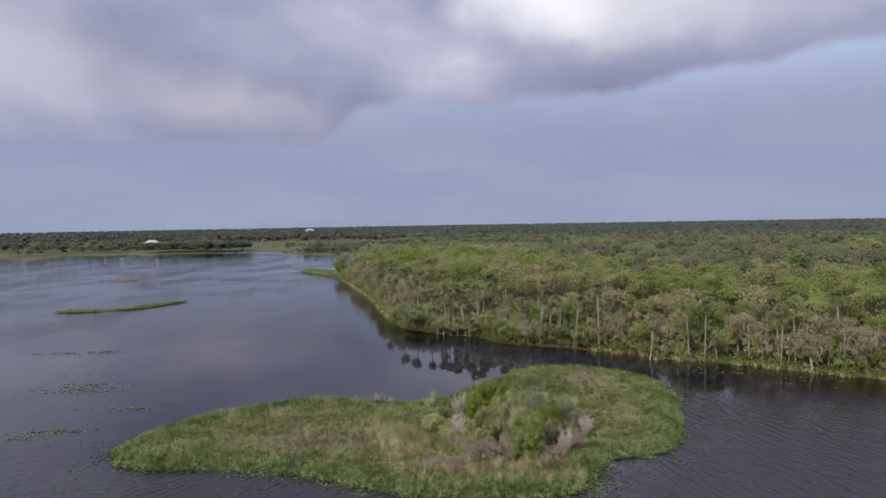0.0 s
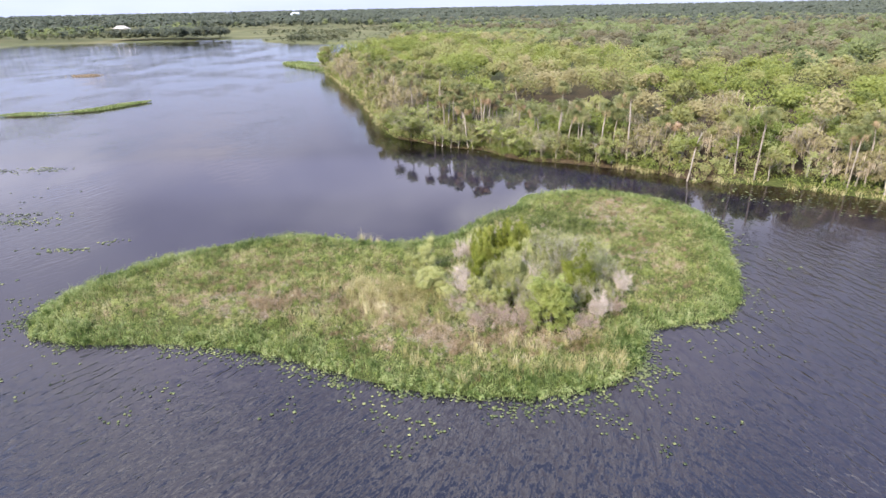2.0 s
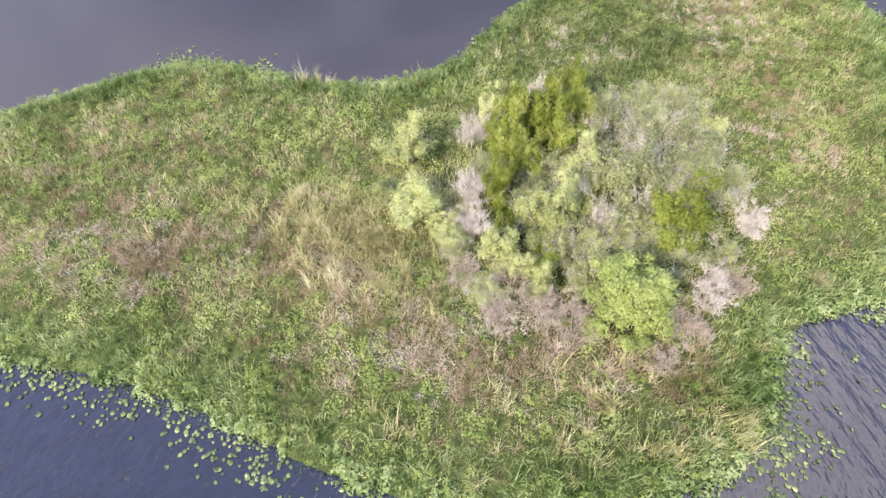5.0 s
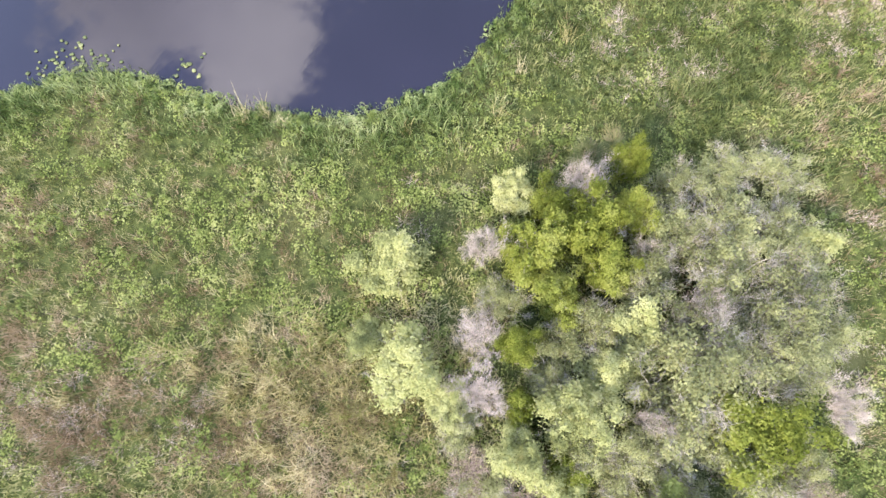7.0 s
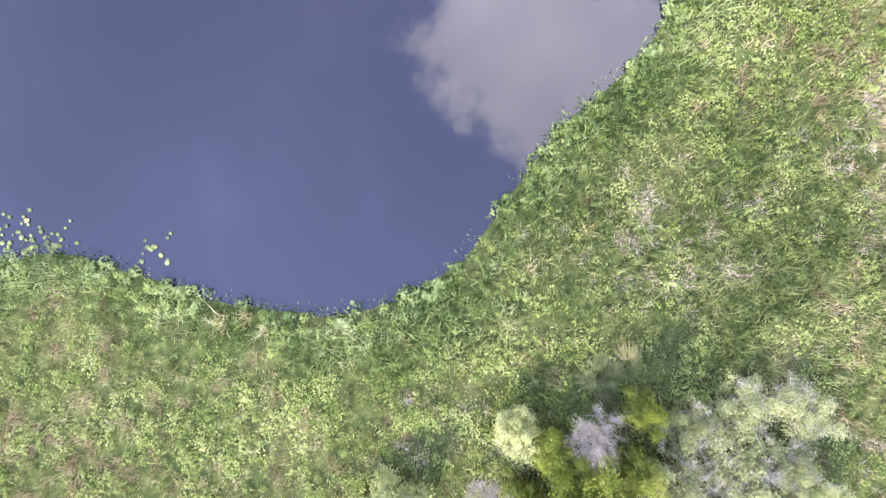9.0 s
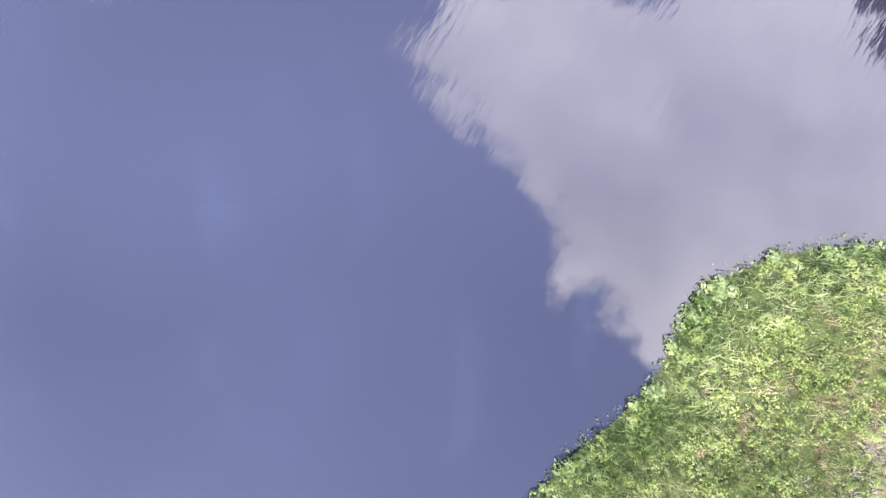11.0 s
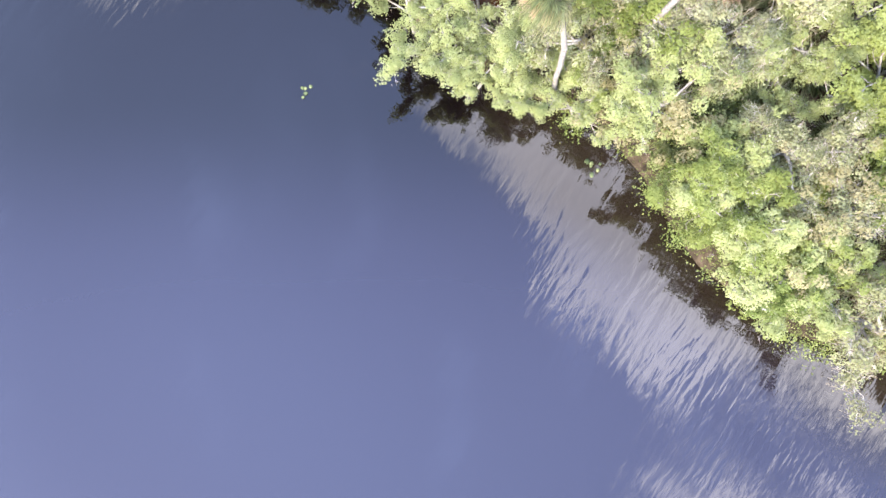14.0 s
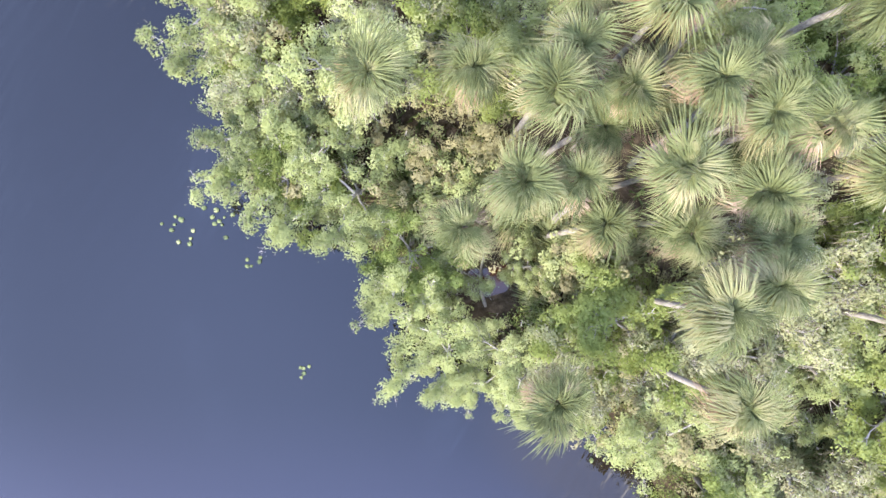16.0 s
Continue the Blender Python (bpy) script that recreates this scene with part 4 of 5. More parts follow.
def broad_tree(seed, kind, fine):
    """An oak or maple of the wooded bank. fine: how closely it is seen."""
    rng = np.random.default_rng(seed)
    look_ = {"pale": (LEAF_PALE, "pale olive-green oak with crooked grey limbs on the wooded bank", 0.30),
             "green": (LEAF_GREEN, "dense deep green broadleaf tree on the wooded bank", 0.0),
             "fresh": (LEAF_FRESH, "fresh yellow-green leafed tree on the wooded bank", 0.0),
             "grey": (LEAF_GREY, "nearly bare grey oak hung with pale moss", 1.0)}[kind]
    mat = look_[0] if fine else {"pale": LEAF_OLIVE, "grey": LEAF_ASH}.get(kind, look_[0])
    ob = thing("tree", look_[1], "tree", "trees of the wooded bank")
    h = rng.uniform(7.5, 9.5)
    lines, tips = grow(rng, h, 3.4, 0.55, 7, 5, 0.28 if kind == "grey" else 0.21, 4 if fine else 1, 0.55)
    tips = np.concatenate([tips, rng.normal(0, 1, (14, 3)) * [0.9, 0.9, 0.3] + [0, 0, h * 0.55 + 1.5]])
    part("trunk", wood(lines, BARK_GREY, "trunk", 5 if fine else 3, 0.011 if fine else 0.02), ob)
    count = (17000 if fine else 2900) * (0.42 if kind == "grey" else 1.0)
    part("crown", lobes(rng, tips, int(count), 0.09 if fine else 0.205, 210 if fine else 50, 0.42 if fine else 0.85, mat, "crown"), ob)["kind"] = "stuff"
    if fine and kind in ("pale", "grey"):
        fine_twigs(rng, tips, 900, 0.009, ob)
    if look_[2]:
        part("moss", drapes(rng, tips, int((1700 if fine else 420) * look_[2]), 0.75 if fine else 1.3, 0.02 if fine else 0.12, MOSS, "moss"), ob, "grey hanging moss")["kind"] = "stuff"
    return ob


def dead_tree(seed):
    """A bare trunk with a few crooked limbs left."""
    rng = np.random.default_rng(seed)
    ob = thing("dead_tree", "bare white dead tree standing on the reedy spit", "dead tree", "dead trees on the spit")
    lines, _ = grow(rng, 8.0, 2.2, 0.75, 6, 3, 0.17, 2, 0.9, 0.08)
    part("trunk", wood([l for l in lines[:1]], BARK_GREY, "trunk", 5), ob)
    part("branches", wood(lines[1:], BARK_GREY, "branches", 3), ob)["kind"] = "stuff"
    return ob


def frond_mesh(rng, mat, droop, spread=2.5, stem=0.6):
    """A fan palm leaf: stalk, then narrow leaflets fanned about its end, folded and hanging at the tips."""
    g = Geo()
    stalk = np.array([(0, 0, 0), (stem * 0.53, 0, 0.05), (stem, 0, 0.03 - droop * 0.1)])
    tube(g, stalk, [0.03, 0.022, 0.014], 3)
    hub = stalk[-1]
    n = 46
    ang = np.linspace(-spread / 2, spread / 2, n) * 1.12 + rng.normal(0, 0.06, n)
    ln = 1.25 * (1 - 0.35 * (np.abs(ang) / spread * 1.8) ** 2) * rng.uniform(0.8, 1.1, n)
    way = np.c_[np.cos(ang), np.sin(ang), np.full(n, -0.05)]
    side = np.c_[-np.sin(ang), np.cos(ang), np.zeros(n)]
    w = 0.018
    mid = hub + way * ln[:, None] * 0.5 + np.c_[np.zeros((n, 2)), rng.normal(0.03, 0.06, n)]
    tip = hub + way * ln[:, None] * (1 - 0.12 * droop) + np.c_[np.zeros((n, 2)), -ln * (0.2 + 0.5 * droop) * rng.uniform(0.4, 1.7, n)]
    up = np.array([0, 0, 0.025])
    v = np.stack([mid - side * w, mid + up, mid + side * w, tip], 1)
    o = 1 + np.arange(n)[:, None] * 4
    zero = np.zeros_like(o)
    g.put(np.concatenate([hub[None], v.reshape(-1, 3)]), np.concatenate([np.c_[zero, o, o + 1], np.c_[zero, o + 1, o + 2], o + [[0, 3, 1]], o + [[1, 3, 2]]]))
    return g.mesh("frond", mat)


FRNG = np.random.default_rng(5)
FRONDS = {"young": [frond_mesh(FRNG, PALM_GREEN, 0.3, 3.0, 0.16) for _ in range(3)], "green": [frond_mesh(FRNG, PALM_GREEN, 0.9, 2.7, 0.55) for _ in range(4)],
          "yellow": [frond_mesh(FRNG, PALM_YELLOW, 0.9, 2.6, 0.5) for _ in range(2)], "dead": [frond_mesh(FRNG, PALM_DEAD, 1.4, 2.2) for _ in range(2)]}


def palm_fronds(rng, count, dead):
    """Kind, mesh and pose of each leaf round a palm's heart."""
    out = []
    for i in range(count):
        f = i / count
        tilt = 80 - 118 * f**0.75 + rng.uniform(-26, 26)
        kind = "young" if f < 0.25 else "green" if f < 0.55 or rng.uniform() < 0.3 else "yellow"
        out.append((FRONDS[kind][rng.integers(len(FRONDS[kind]))], i * 137.5 + rng.uniform(-50, 50), tilt, rng.uniform(0.7, 1.26)))
    for i in range(dead):
        out.append((FRONDS["dead"][i % 2], rng.uniform(0, 360), rng.uniform(-48, -8), rng.uniform(0.9, 1.15)))
    return out


def palm(seed, height, lean, az, fine, dead=4, fronds=28, label="tall cabbage palm with a full green fan-leaf crown"):
    rng = np.random.default_rng(seed)
    ob = thing("palm_tree", label, "palm tree", "palms of the wooded bank")
    k = 7
    t = np.linspace(0, 1, k)
    off = lean * (t**1.6 + 0.12 * np.sin(t * 6.3))
    pts = np.c_[off * math.cos(az), off * math.sin(az), t * height - 0.3]
    g = Geo()
    tube(g, pts, np.linspace(0.165, 0.12, k) * (1 + 0.06 * np.sin(np.arange(k) * 2.0)), 8)
    part("trunk", g.mesh("trunk", BARK_PALM), ob)
    heart = Vector(pts[-1])
    leafs = palm_fronds(rng, fronds, dead)
    if fine:
        for mesh, turn, tilt, s in leafs:
            fr = part("frond", mesh, ob)
            fr.matrix_basis = Matrix.Translation(heart) @ pose(0, 0, 0, 0, -tilt, turn) @ pose(0, 0, 0, rng.uniform(-42, 42)) @ Matrix.Scale(s, 4)
    else:
        for tag, kinds in (("crown", ("young", "green", "yellow")), ("dead_fronds", ("dead",))):
            chosen = [l for l in leafs if any(l[0] in FRONDS[q] for q in kinds)]
            if not chosen:
                continue
            g = Geo()
            for mesh, turn, tilt, s in chosen:
                co = np.empty(len(mesh.vertices) * 3)
                mesh.vertices.foreach_get("co", co)
                m = np.array(Matrix.Translation(heart) @ pose(0, 0, 0, 0, -tilt, turn) @ Matrix.Scale(s, 4))
                co = co.reshape(-1, 3) @ m[:3, :3].T + m[:3, 3]
                start = g.n
                g.put(co, np.zeros((0, 3), int))
                idx = np.empty(len(mesh.loops), int)
                mesh.loops.foreach_get("vertex_index", idx)
                nq = (len(mesh.loops) - 3 * 184) // 4
                g.f.append(idx[: nq * 4].reshape(-1, 4) + start)
                g.f.append(idx[nq * 4 :].reshape(-1, 3) + start)
            part(tag, g.mesh(tag, PALM_DEAD if tag != "crown" else PALM_GREEN), ob, "hanging dead brown fronds" if tag != "crown" else "")
    return ob


def fine_twigs(rng, tips, n, half, ob, mat=None, rise=0.5):
    """A haze of thin pointed twigs at the ends of the branches."""
    g = Geo()
    at = tips[rng.integers(0, len(tips), n)]
    way = unit(rng.normal(size=(n, 3)) + unit(at * [1, 1, 0.3]) * 0.9 + [0, 0, rise]) * rng.uniform(0.25, 0.7, (n, 1))
    side = unit(np.cross(way, rng.normal(size=(n, 3)))) * half
    g.put(np.stack([at - side, at + side, at + way], 1).reshape(-1, 3), np.arange(n * 3).reshape(n, 3))
    part("twig_haze", g.mesh("twig_haze", mat or TWIG_WHITE), ob)["kind"] = "stuff"


def shrub(seed, kind):
    rng = np.random.default_rng(seed)
    mat, label, n, size, stems = {
        "silver": (LEAF_SILVER, "pale silvery-green leafy bush on the island", 16000, 0.075, 4),
        "yellow": (LEAF_YELLOW, "dense yellow-green bush on the island", 16000, 0.075, 4),
        "green": (LEAF_LIME, "broad bright green bush at the island's edge", 24000, 0.062, 5),
        "grey": (LEAF_WILLOW, "thin grey-green willow bush with bare twigs", 7200, 0.062, 6),
        "tan": (None, "dry pinkish-tan dead bush with fine twigs", 0, 0, 5),
        "white": (None, "bleached leafless dead bush with fine twigs", 0, 0, 5)}[kind]
    ob = thing("bush", label, "bush", "bushes on the island")
    if kind in ("white", "tan"):
        bark = TWIG_WHITE if kind == "white" else TWIG_TAN
        tips = []
        for s in range(stems):
            lines, ends = grow(rng, 3.4, 1.15, 0.5, 5, 4, 0.032, 3, 1.0, 0.45)
            part("stem", wood(lines, bark, "stem", 3), ob)
            tips.append(ends)
        tips = np.concatenate(tips)
        fine_twigs(rng, tips, 5200 if kind == "white" else 3000, 0.0045, ob, bark, 1.1)
        return ob
    tips = []
    for s in range(stems):
        lines, ends = grow(rng, 3.6, 1.25, 0.55, 4, 3, 0.06, 2, 0.8, 0.42)
        part("stem", wood(lines, TWIG_GREY if kind == "grey" else BARK_GREY, "stem", 4), ob)
        tips.append(ends)
    if kind in ("grey", "silver"):
        fine_twigs(rng, np.concatenate(tips), 2200 if kind == "grey" else 300, 0.0055, ob, TWIG_GREY)
    sprays, radius = {"silver": (85, 0.36), "yellow": (95, 0.34), "green": (170, 0.26), "grey": (70, 0.36)}[kind]
    crown = dome(rng, n, size, sprays, 1.7, 3.9, radius, mat, "foliage", 0.4 if kind != "grey" else 0.6, 0.8, np.concatenate(tips))
    part("foliage", crown, ob)["kind"] = "stuff"
    return ob


def copy_at(ob, m):
    """A copy that keeps the size given in m, whatever the size of the first one."""
    return copy_thing(ob, m @ Matrix.Diagonal((1 / ob.scale.x, 1 / ob.scale.y, 1 / ob.scale.z, 1)))


def place(models, spots, rng, base_h, base_r):
    """Sets copies of the models at (x, y, height, radius); the first one of each is used itself."""
    used = set()
    for i, (x, y, h, r) in enumerate(spots):
        ob = models[i % len(models)]
        z = float(land_height(np.array([(x, y)]))[0])
        m = pose(x, y, max(z, -0.1), 0, 0, rng.uniform(0, 360)) @ Matrix.Diagonal((r / base_r, r / base_r, h / base_h, 1))
        if ob.name in used:
            copy_at(ob, m)
        else:
            used.add(ob.name)
            ob.matrix_basis = m


def bushes():
    rng = np.random.default_rng(31)
    plan = {
        "silver": [(-1.9, 65.2, 4.4, 1.9), (-1.5, 59.6, 3.6, 2.2), (7.2, 57.2, 6.9, 1.8), (-3.6, 61.0, 2.6, 1.2), (4.1, 55.4, 4.7, 1.6), (4.4, 69.0, 4.2, 1.2), (10.0, 61.4, 5.4, 1.7), (19.8, 65.4, 3.6, 1.7), (0.6, 58.0, 2.4, 1.2),
                   (8.6, 59.2, 5.2, 1.5), (6.2, 53.8, 3.6, 1.4)],
        "yellow": [(5.0, 65.2, 7.0, 1.6), (7.9, 66.2, 7.7, 1.7), (8.8, 64.2, 6.1, 1.4), (6.4, 63.0, 5.4, 1.5), (10.4, 67.4, 6.6, 1.2), (4.1, 60.4, 6.0, 1.1), (4.3, 57.6, 4.9, 0.9), (10.9, 70.4, 5.9, 1.0),
                   (15.1, 56.4, 6.6, 2.2), (6.4, 54.6, 3.4, 1.1), (6.2, 67.8, 5.6, 1.3)],
        "green": [(11.2, 51.0, 6.9, 2.9)],
        "grey": [(12.9, 59.4, 8.2, 2.9), (14.6, 63.8, 6.7, 2.6), (17.8, 62.3, 6.0, 2.4), (12.4, 66.6, 5.6, 1.9), (15.8, 67.0, 4.8, 2.2), (19.2, 69.8, 2.9, 1.8), (16.4, 70.2, 3.2, 1.8), (12.3, 57.4, 5.8, 1.8),
                 (14.4, 54.6, 5.2, 1.6), (18.0, 59.2, 5.2, 1.9), (17.9, 54.9, 4.2, 1.3), (11.0, 63.8, 5.2, 1.7), (13.6, 69.4, 3.8, 1.5), (7.4, 55.2, 5.0, 1.4), (8.4, 61.6, 4.8, 1.5), (20.4, 61.0, 3.6, 1.6),
                 (8.8, 53.4, 3.4, 1.5), (16.4, 59.8, 5.8, 1.9), (9.6, 55.4, 4.6, 1.5), (11.2, 55.6, 4.4, 1.6), (13.2, 56.0, 4.6, 1.5), (3.4, 63.2, 2.8, 1.4), (6.0, 59.0, 3.0, 1.5), (11.6, 53.4, 3.2, 1.5), (6.8, 61.0, 3.4, 1.5), (2.8, 53.4, 2.4, 1.5), (13.0, 61.6, 5.0, 2.0), (16.0, 65.0, 4.6, 2.0), (18.6, 66.4, 4.2, 1.7), (1.2, 56.4, 2.2, 1.2)],
        "white": [(2.9, 65.7, 5.6, 1.5), (8.2, 69.0, 6.3, 1.6), (20.0, 57.3, 4.1, 1.6), (16.4, 52.2, 4.0, 1.7), (2.4, 61.2, 3.0, 1.7), (2.2, 58.0, 3.1, 1.7),
                  (10.4, 56.8, 6.4, 0.9), (13.8, 62.2, 6.6, 1.5), (18.8, 64.2, 4.8, 1.2), (11.4, 65.0, 5.4, 1.1)],
        "tan": [(5.6, 51.9, 3.5, 1.8), (3.4, 51.2, 2.2, 1.4), (8.0, 50.6, 3.2, 1.6), (14.2, 50.0, 2.6, 1.6), (1.4, 54.4, 2.4, 1.4), (4.8, 54.0, 3.0, 1.3), (12.6, 48.6, 2.0, 1.2), (18.4, 53.4, 3.0, 1.3)],
    }
    sizes = {"silver": (3.9, 1.9), "yellow": (3.9, 1.9), "green": (3.9, 1.9), "grey": (3.9, 1.9), "white": (3.7, 1.8), "tan": (3.7, 1.5)}
    for k, (kind, spots) in enumerate(plan.items()):
        models = [shrub(400 + 10 * k + i, kind) for i in range(min(3, len(spots)))]
        place(models, spots, rng, *sizes[kind])


def palmetto(x, y, seed, scale=1.0):
    rng = np.random.default_rng(seed)
    ob = thing("palmetto", "low silver-green palmetto growing beside the bushes", "palmetto")
    for mesh, turn, tilt, s in palm_fronds(rng, 12, 0):
        fr = part("frond", mesh, ob)
        fr.matrix_basis = pose(0, 0, 0.3, 0, -abs(tilt), turn) @ Matrix.Scale(s, 4)
    ob.matrix_basis = pose(x, y, 0.35) @ Matrix.Scale(scale, 4)
    return ob


island_grass()
forbs()
rim_weeds()
tufts()
lily_pads()
bushes()
palmetto(9.2, 71.6, 77, 1.0)
palmetto(10.6, 72.0, 78, 0.8)


# ---- wooded bank ----
PALMS = [(-2.6, 145.4, 11.5), (3.9, 145.1, 12), (9.5, 145.6, 12), (11.9, 144.9, 11), (8.6, 142.6, 11.6), (3.1, 141.9, 10.8), (9.8, 137.7, 12.4), (11.2, 134.3, 11.2), (5.0, 133.7, 9.4),
         (5.0, 147.0, 10.5), (0.9, 140.2, 10), (12.6, 138.6, 10.5), (5.4, 142.4, 9.6), (14.4, 144.5, 10.6), (12.3, 142.0, 10.2), (7.8, 148.4, 12), 
         (6.6, 144.6, 8.4), (1.2, 146.6, 8.8), (10.4, 140.6, 8.2), (13.8, 140.4, 8.8), (7.2, 145.9, 9.6), (12.0, 147.4, 9.4), (17.6, 143.2, 9.6), (5.6, 149.8, 9.8),
         (10.6, 150.6, 10.4), (19.6, 136.8, 9.2), (7.0, 140.8, 7.6), (21.5, 131.0, 9.0)]


def inland(q):
    return signed(MAIN, q)


def bank():
    rng = np.random.default_rng(41)
    # palms seen from straight above, with every leaf its own piece
    for i, (x, y, h) in enumerate(PALMS):
        lean, az = rng.uniform(0.3, 1.7), rng.uniform(0, 6.28)
        if y < 134:
            lean, az = 2.6, 2.35
        ob = palm(600 + i, h, lean, az, True, dead=5 + i % 4, fronds=22 + (i * 5) % 8)
        ob.matrix_basis = pose(x - lean * math.cos(az), y - lean * math.sin(az), 0.6)
    # other palms along the bank
    far = [palm(650 + i, 9 + 1.2 * i, 1.2, i * 1.7, False, dead=2 + i % 3, fronds=32) for i in range(4)]
    spots = [(56, 104, 0), (70.5, 94, 1), (74, 94.5, 2), (71.5, 96, 0), (82, 93, 3), (36, 117, 1), (30, 121, 2), (27, 126, 3), (22, 130, 0), (15, 150, 2), (0, 160, 3), (-6, 170, 1), (-14, 186, 2), (-16, 196, 0),
             (-20, 206, 3), (-24, 214, 1), (-26, 222, 2), (-12, 190, 3), (90, 88, 1), (20, 145, 3), (33, 115.5, 1), (29.5, 117.5, 0), (38, 112.5, 3), (25, 119.5, 2), (58, 101, 2)]
    more = np.c_[rng.uniform(-30, 105, 900), rng.uniform(80, 235, 900)]
    deep = inland(more)
    more = more[(deep > 1.0) & (deep < 9) & ~((np.abs(more[:, 0] - 5) < 20) & (more[:, 1] < 156)) & (more[:, 0] < 48)][:9]
    spots += [(x, y, i % 4) for i, (x, y) in enumerate(more)]
    seen = set()
    for x, y, k in spots:
        m = pose(x, y, 0.5, 0, 0, rng.uniform(0, 360)) @ Matrix.Scale(rng.uniform(0.95, 1.22), 4)
        if k in seen:
            copy_at(far[k], m)
        else:
            seen.add(k)
            far[k].matrix_basis = m
    # a bare palm trunk leaning over the water and one that has lost its head
    for x, y, h, lean, az in ((46.4, 102.6, 9.0, 2.6, 0.6), (46.5, 112.0, 9.5, 0.6, 0.3)):
        snag = palm(700 + int(x + y), h, lean, az, False, dead=0 if y < 105 else 9, fronds=0, label="bare pale palm trunk, dead and without leaves, at the water's edge")
        snag.matrix_basis = pose(x, y, 0.1)
    # oaks leaning out over the water
    pts = []
    taken = [(x, y, 0.9) for x, y, _ in PALMS] + [(3.1, 138.2, 5.4)]
    models = {}
    used = set()

    def stand(key, m):
        if key not in models:
            models[key] = broad_tree(800 + len(models), key[0], key[1])
        if key in used:
            copy_at(models[key], m)
        else:
            used.add(key)
            models[key].matrix_basis = m

    rim = smooth_line(CANOPY[4:17], 12, closed=False)
    way = np.gradient(rim, axis=0)
    out = np.c_[-way[:, 1], way[:, 0]] / np.linalg.norm(way, axis=1)[:, None]
    last = np.array([-99.0, 0])
    for p, o in zip(rim, out):
        if np.hypot(*(p - last)) < 3.0:
            continue
        last = p
        at = p + o * rng.uniform(3.0, 4.0)
        if np.hypot(at[0] - 3.1, at[1] - 138.2) < 2.3:
            continue
        s = rng.uniform(0.7, 0.92)
        lean_m = Matrix.Rotation(radians(rng.uniform(4, 11)), 4, Vector((-o[1], o[0], 0)) * -1)
        stand((("pale", "fresh", "pale", "grey", "pale", "green")[len(pts) % 6], True, int(rng.integers(2))), Matrix.Translation((at[0], at[1], 0.2)) @ lean_m @ pose(0, 0, 0, 0, 0, rng.uniform(0, 360)) @ Matrix.Diagonal((s, s, s * 1.0, 1)))
        pts.append(tuple(at))
        taken.append((at[0], at[1], 2.6))
    # two wide oaks that reach furthest out
    for i, (x, y, s) in enumerate(((-1.0, 136.0, 0.76), (-7.2, 143.4, 0.85), (0.7, 134.1, 0.62), (4.9, 134.4, 0.62), (4.6, 132.6, 0.5), (7.8, 131.2, 0.52), (2.7, 132.9, 0.52), (1.1, 138.7, 0.46), (4.9, 138.6, 0.42), (15.4, 149.0, 0.9), (19.4, 148.6, 0.9), (15.2, 138.2, 1.02), (17.4, 129.6, 0.85), (20.2, 126.6, 0.88), (15.6, 126.8, 0.7), (19.8, 134.0, 0.72), (21.8, 136.4, 0.78), (18.0, 133.2, 0.6))):
        stand(("grey" if y < 147 and x > 14 and s > 0.8 or x == 15.6 else "pale" if y < 147 else "fresh", True, i % 2), pose(x, y, 0.2, 0, 0, 70 * i) @ Matrix.Diagonal((s, s, 0.9 * s, 1)))
        pts.append((x, y))
        taken.append((x, y, 2.6))
    # broad trees, rows back from the water
    first = len(pts)
    cand = np.c_[rng.uniform(-62, 135, 9000), rng.uniform(70, 330, 9000)]
    dist = inland(cand)
    cand, dist = cand[(dist > 1.3) & (dist < 30)], dist[(dist > 1.3) & (dist < 30)]
    cand = cand[np.argsort(dist // 6, kind="stable")]
    for x, y in cand:
        need = 2.75 if (-25 < x < 40 and y < 160) else 4.6
        if all((x - a) ** 2 + (y - b) ** 2 > ((need + r) * 0.5) ** 2 for a, b, r in taken):
            taken.append((x, y, need))
            pts.append((x, y))
        if len(pts) >= 385:
            break
    depth = inland(np.array(pts))
    for (x, y), d in list(zip(pts, depth))[first:]:
        fine = -26 < x < 33 and y < 158
        pick = rng.uniform()
        kind = "grey" if pick < (0.5 if d < 12 else 0.3) else "pale" if pick < 0.80 else "green" if pick < 0.93 else "fresh"
        key = (kind, fine, int(rng.integers(3 if kind in ("pale", "grey") else 2)))
        s = rng.uniform(0.82, 1.42) * (0.8 if d < 4 else 1.0)
        if fine:
            s = 0.45 + 0.42 * s
        rise = rng.uniform(0.85, 1.1) * (1.0 if fine else 1.22)
        m = pose(x, y, 0.4, 0, 0, rng.uniform(0, 360)) @ Matrix.Diagonal((s, s, s * rise, 1))
        stand(key, m)
    # tall trees that stand above the rest
    for x, y, wide, tall in ((206, 250, 2.5, 2.9), (226, 238, 2.2, 2.4), (178, 268, 2.0, 2.0), (-28, 262, 1.6, 1.5)):
        stand(("pale" if tall > 2.5 else "green", False, 0), pose(x, y, 0.4, 0, 0, x * 7) @ Matrix.Diagonal((wide, wide, tall, 1)))
    return pts


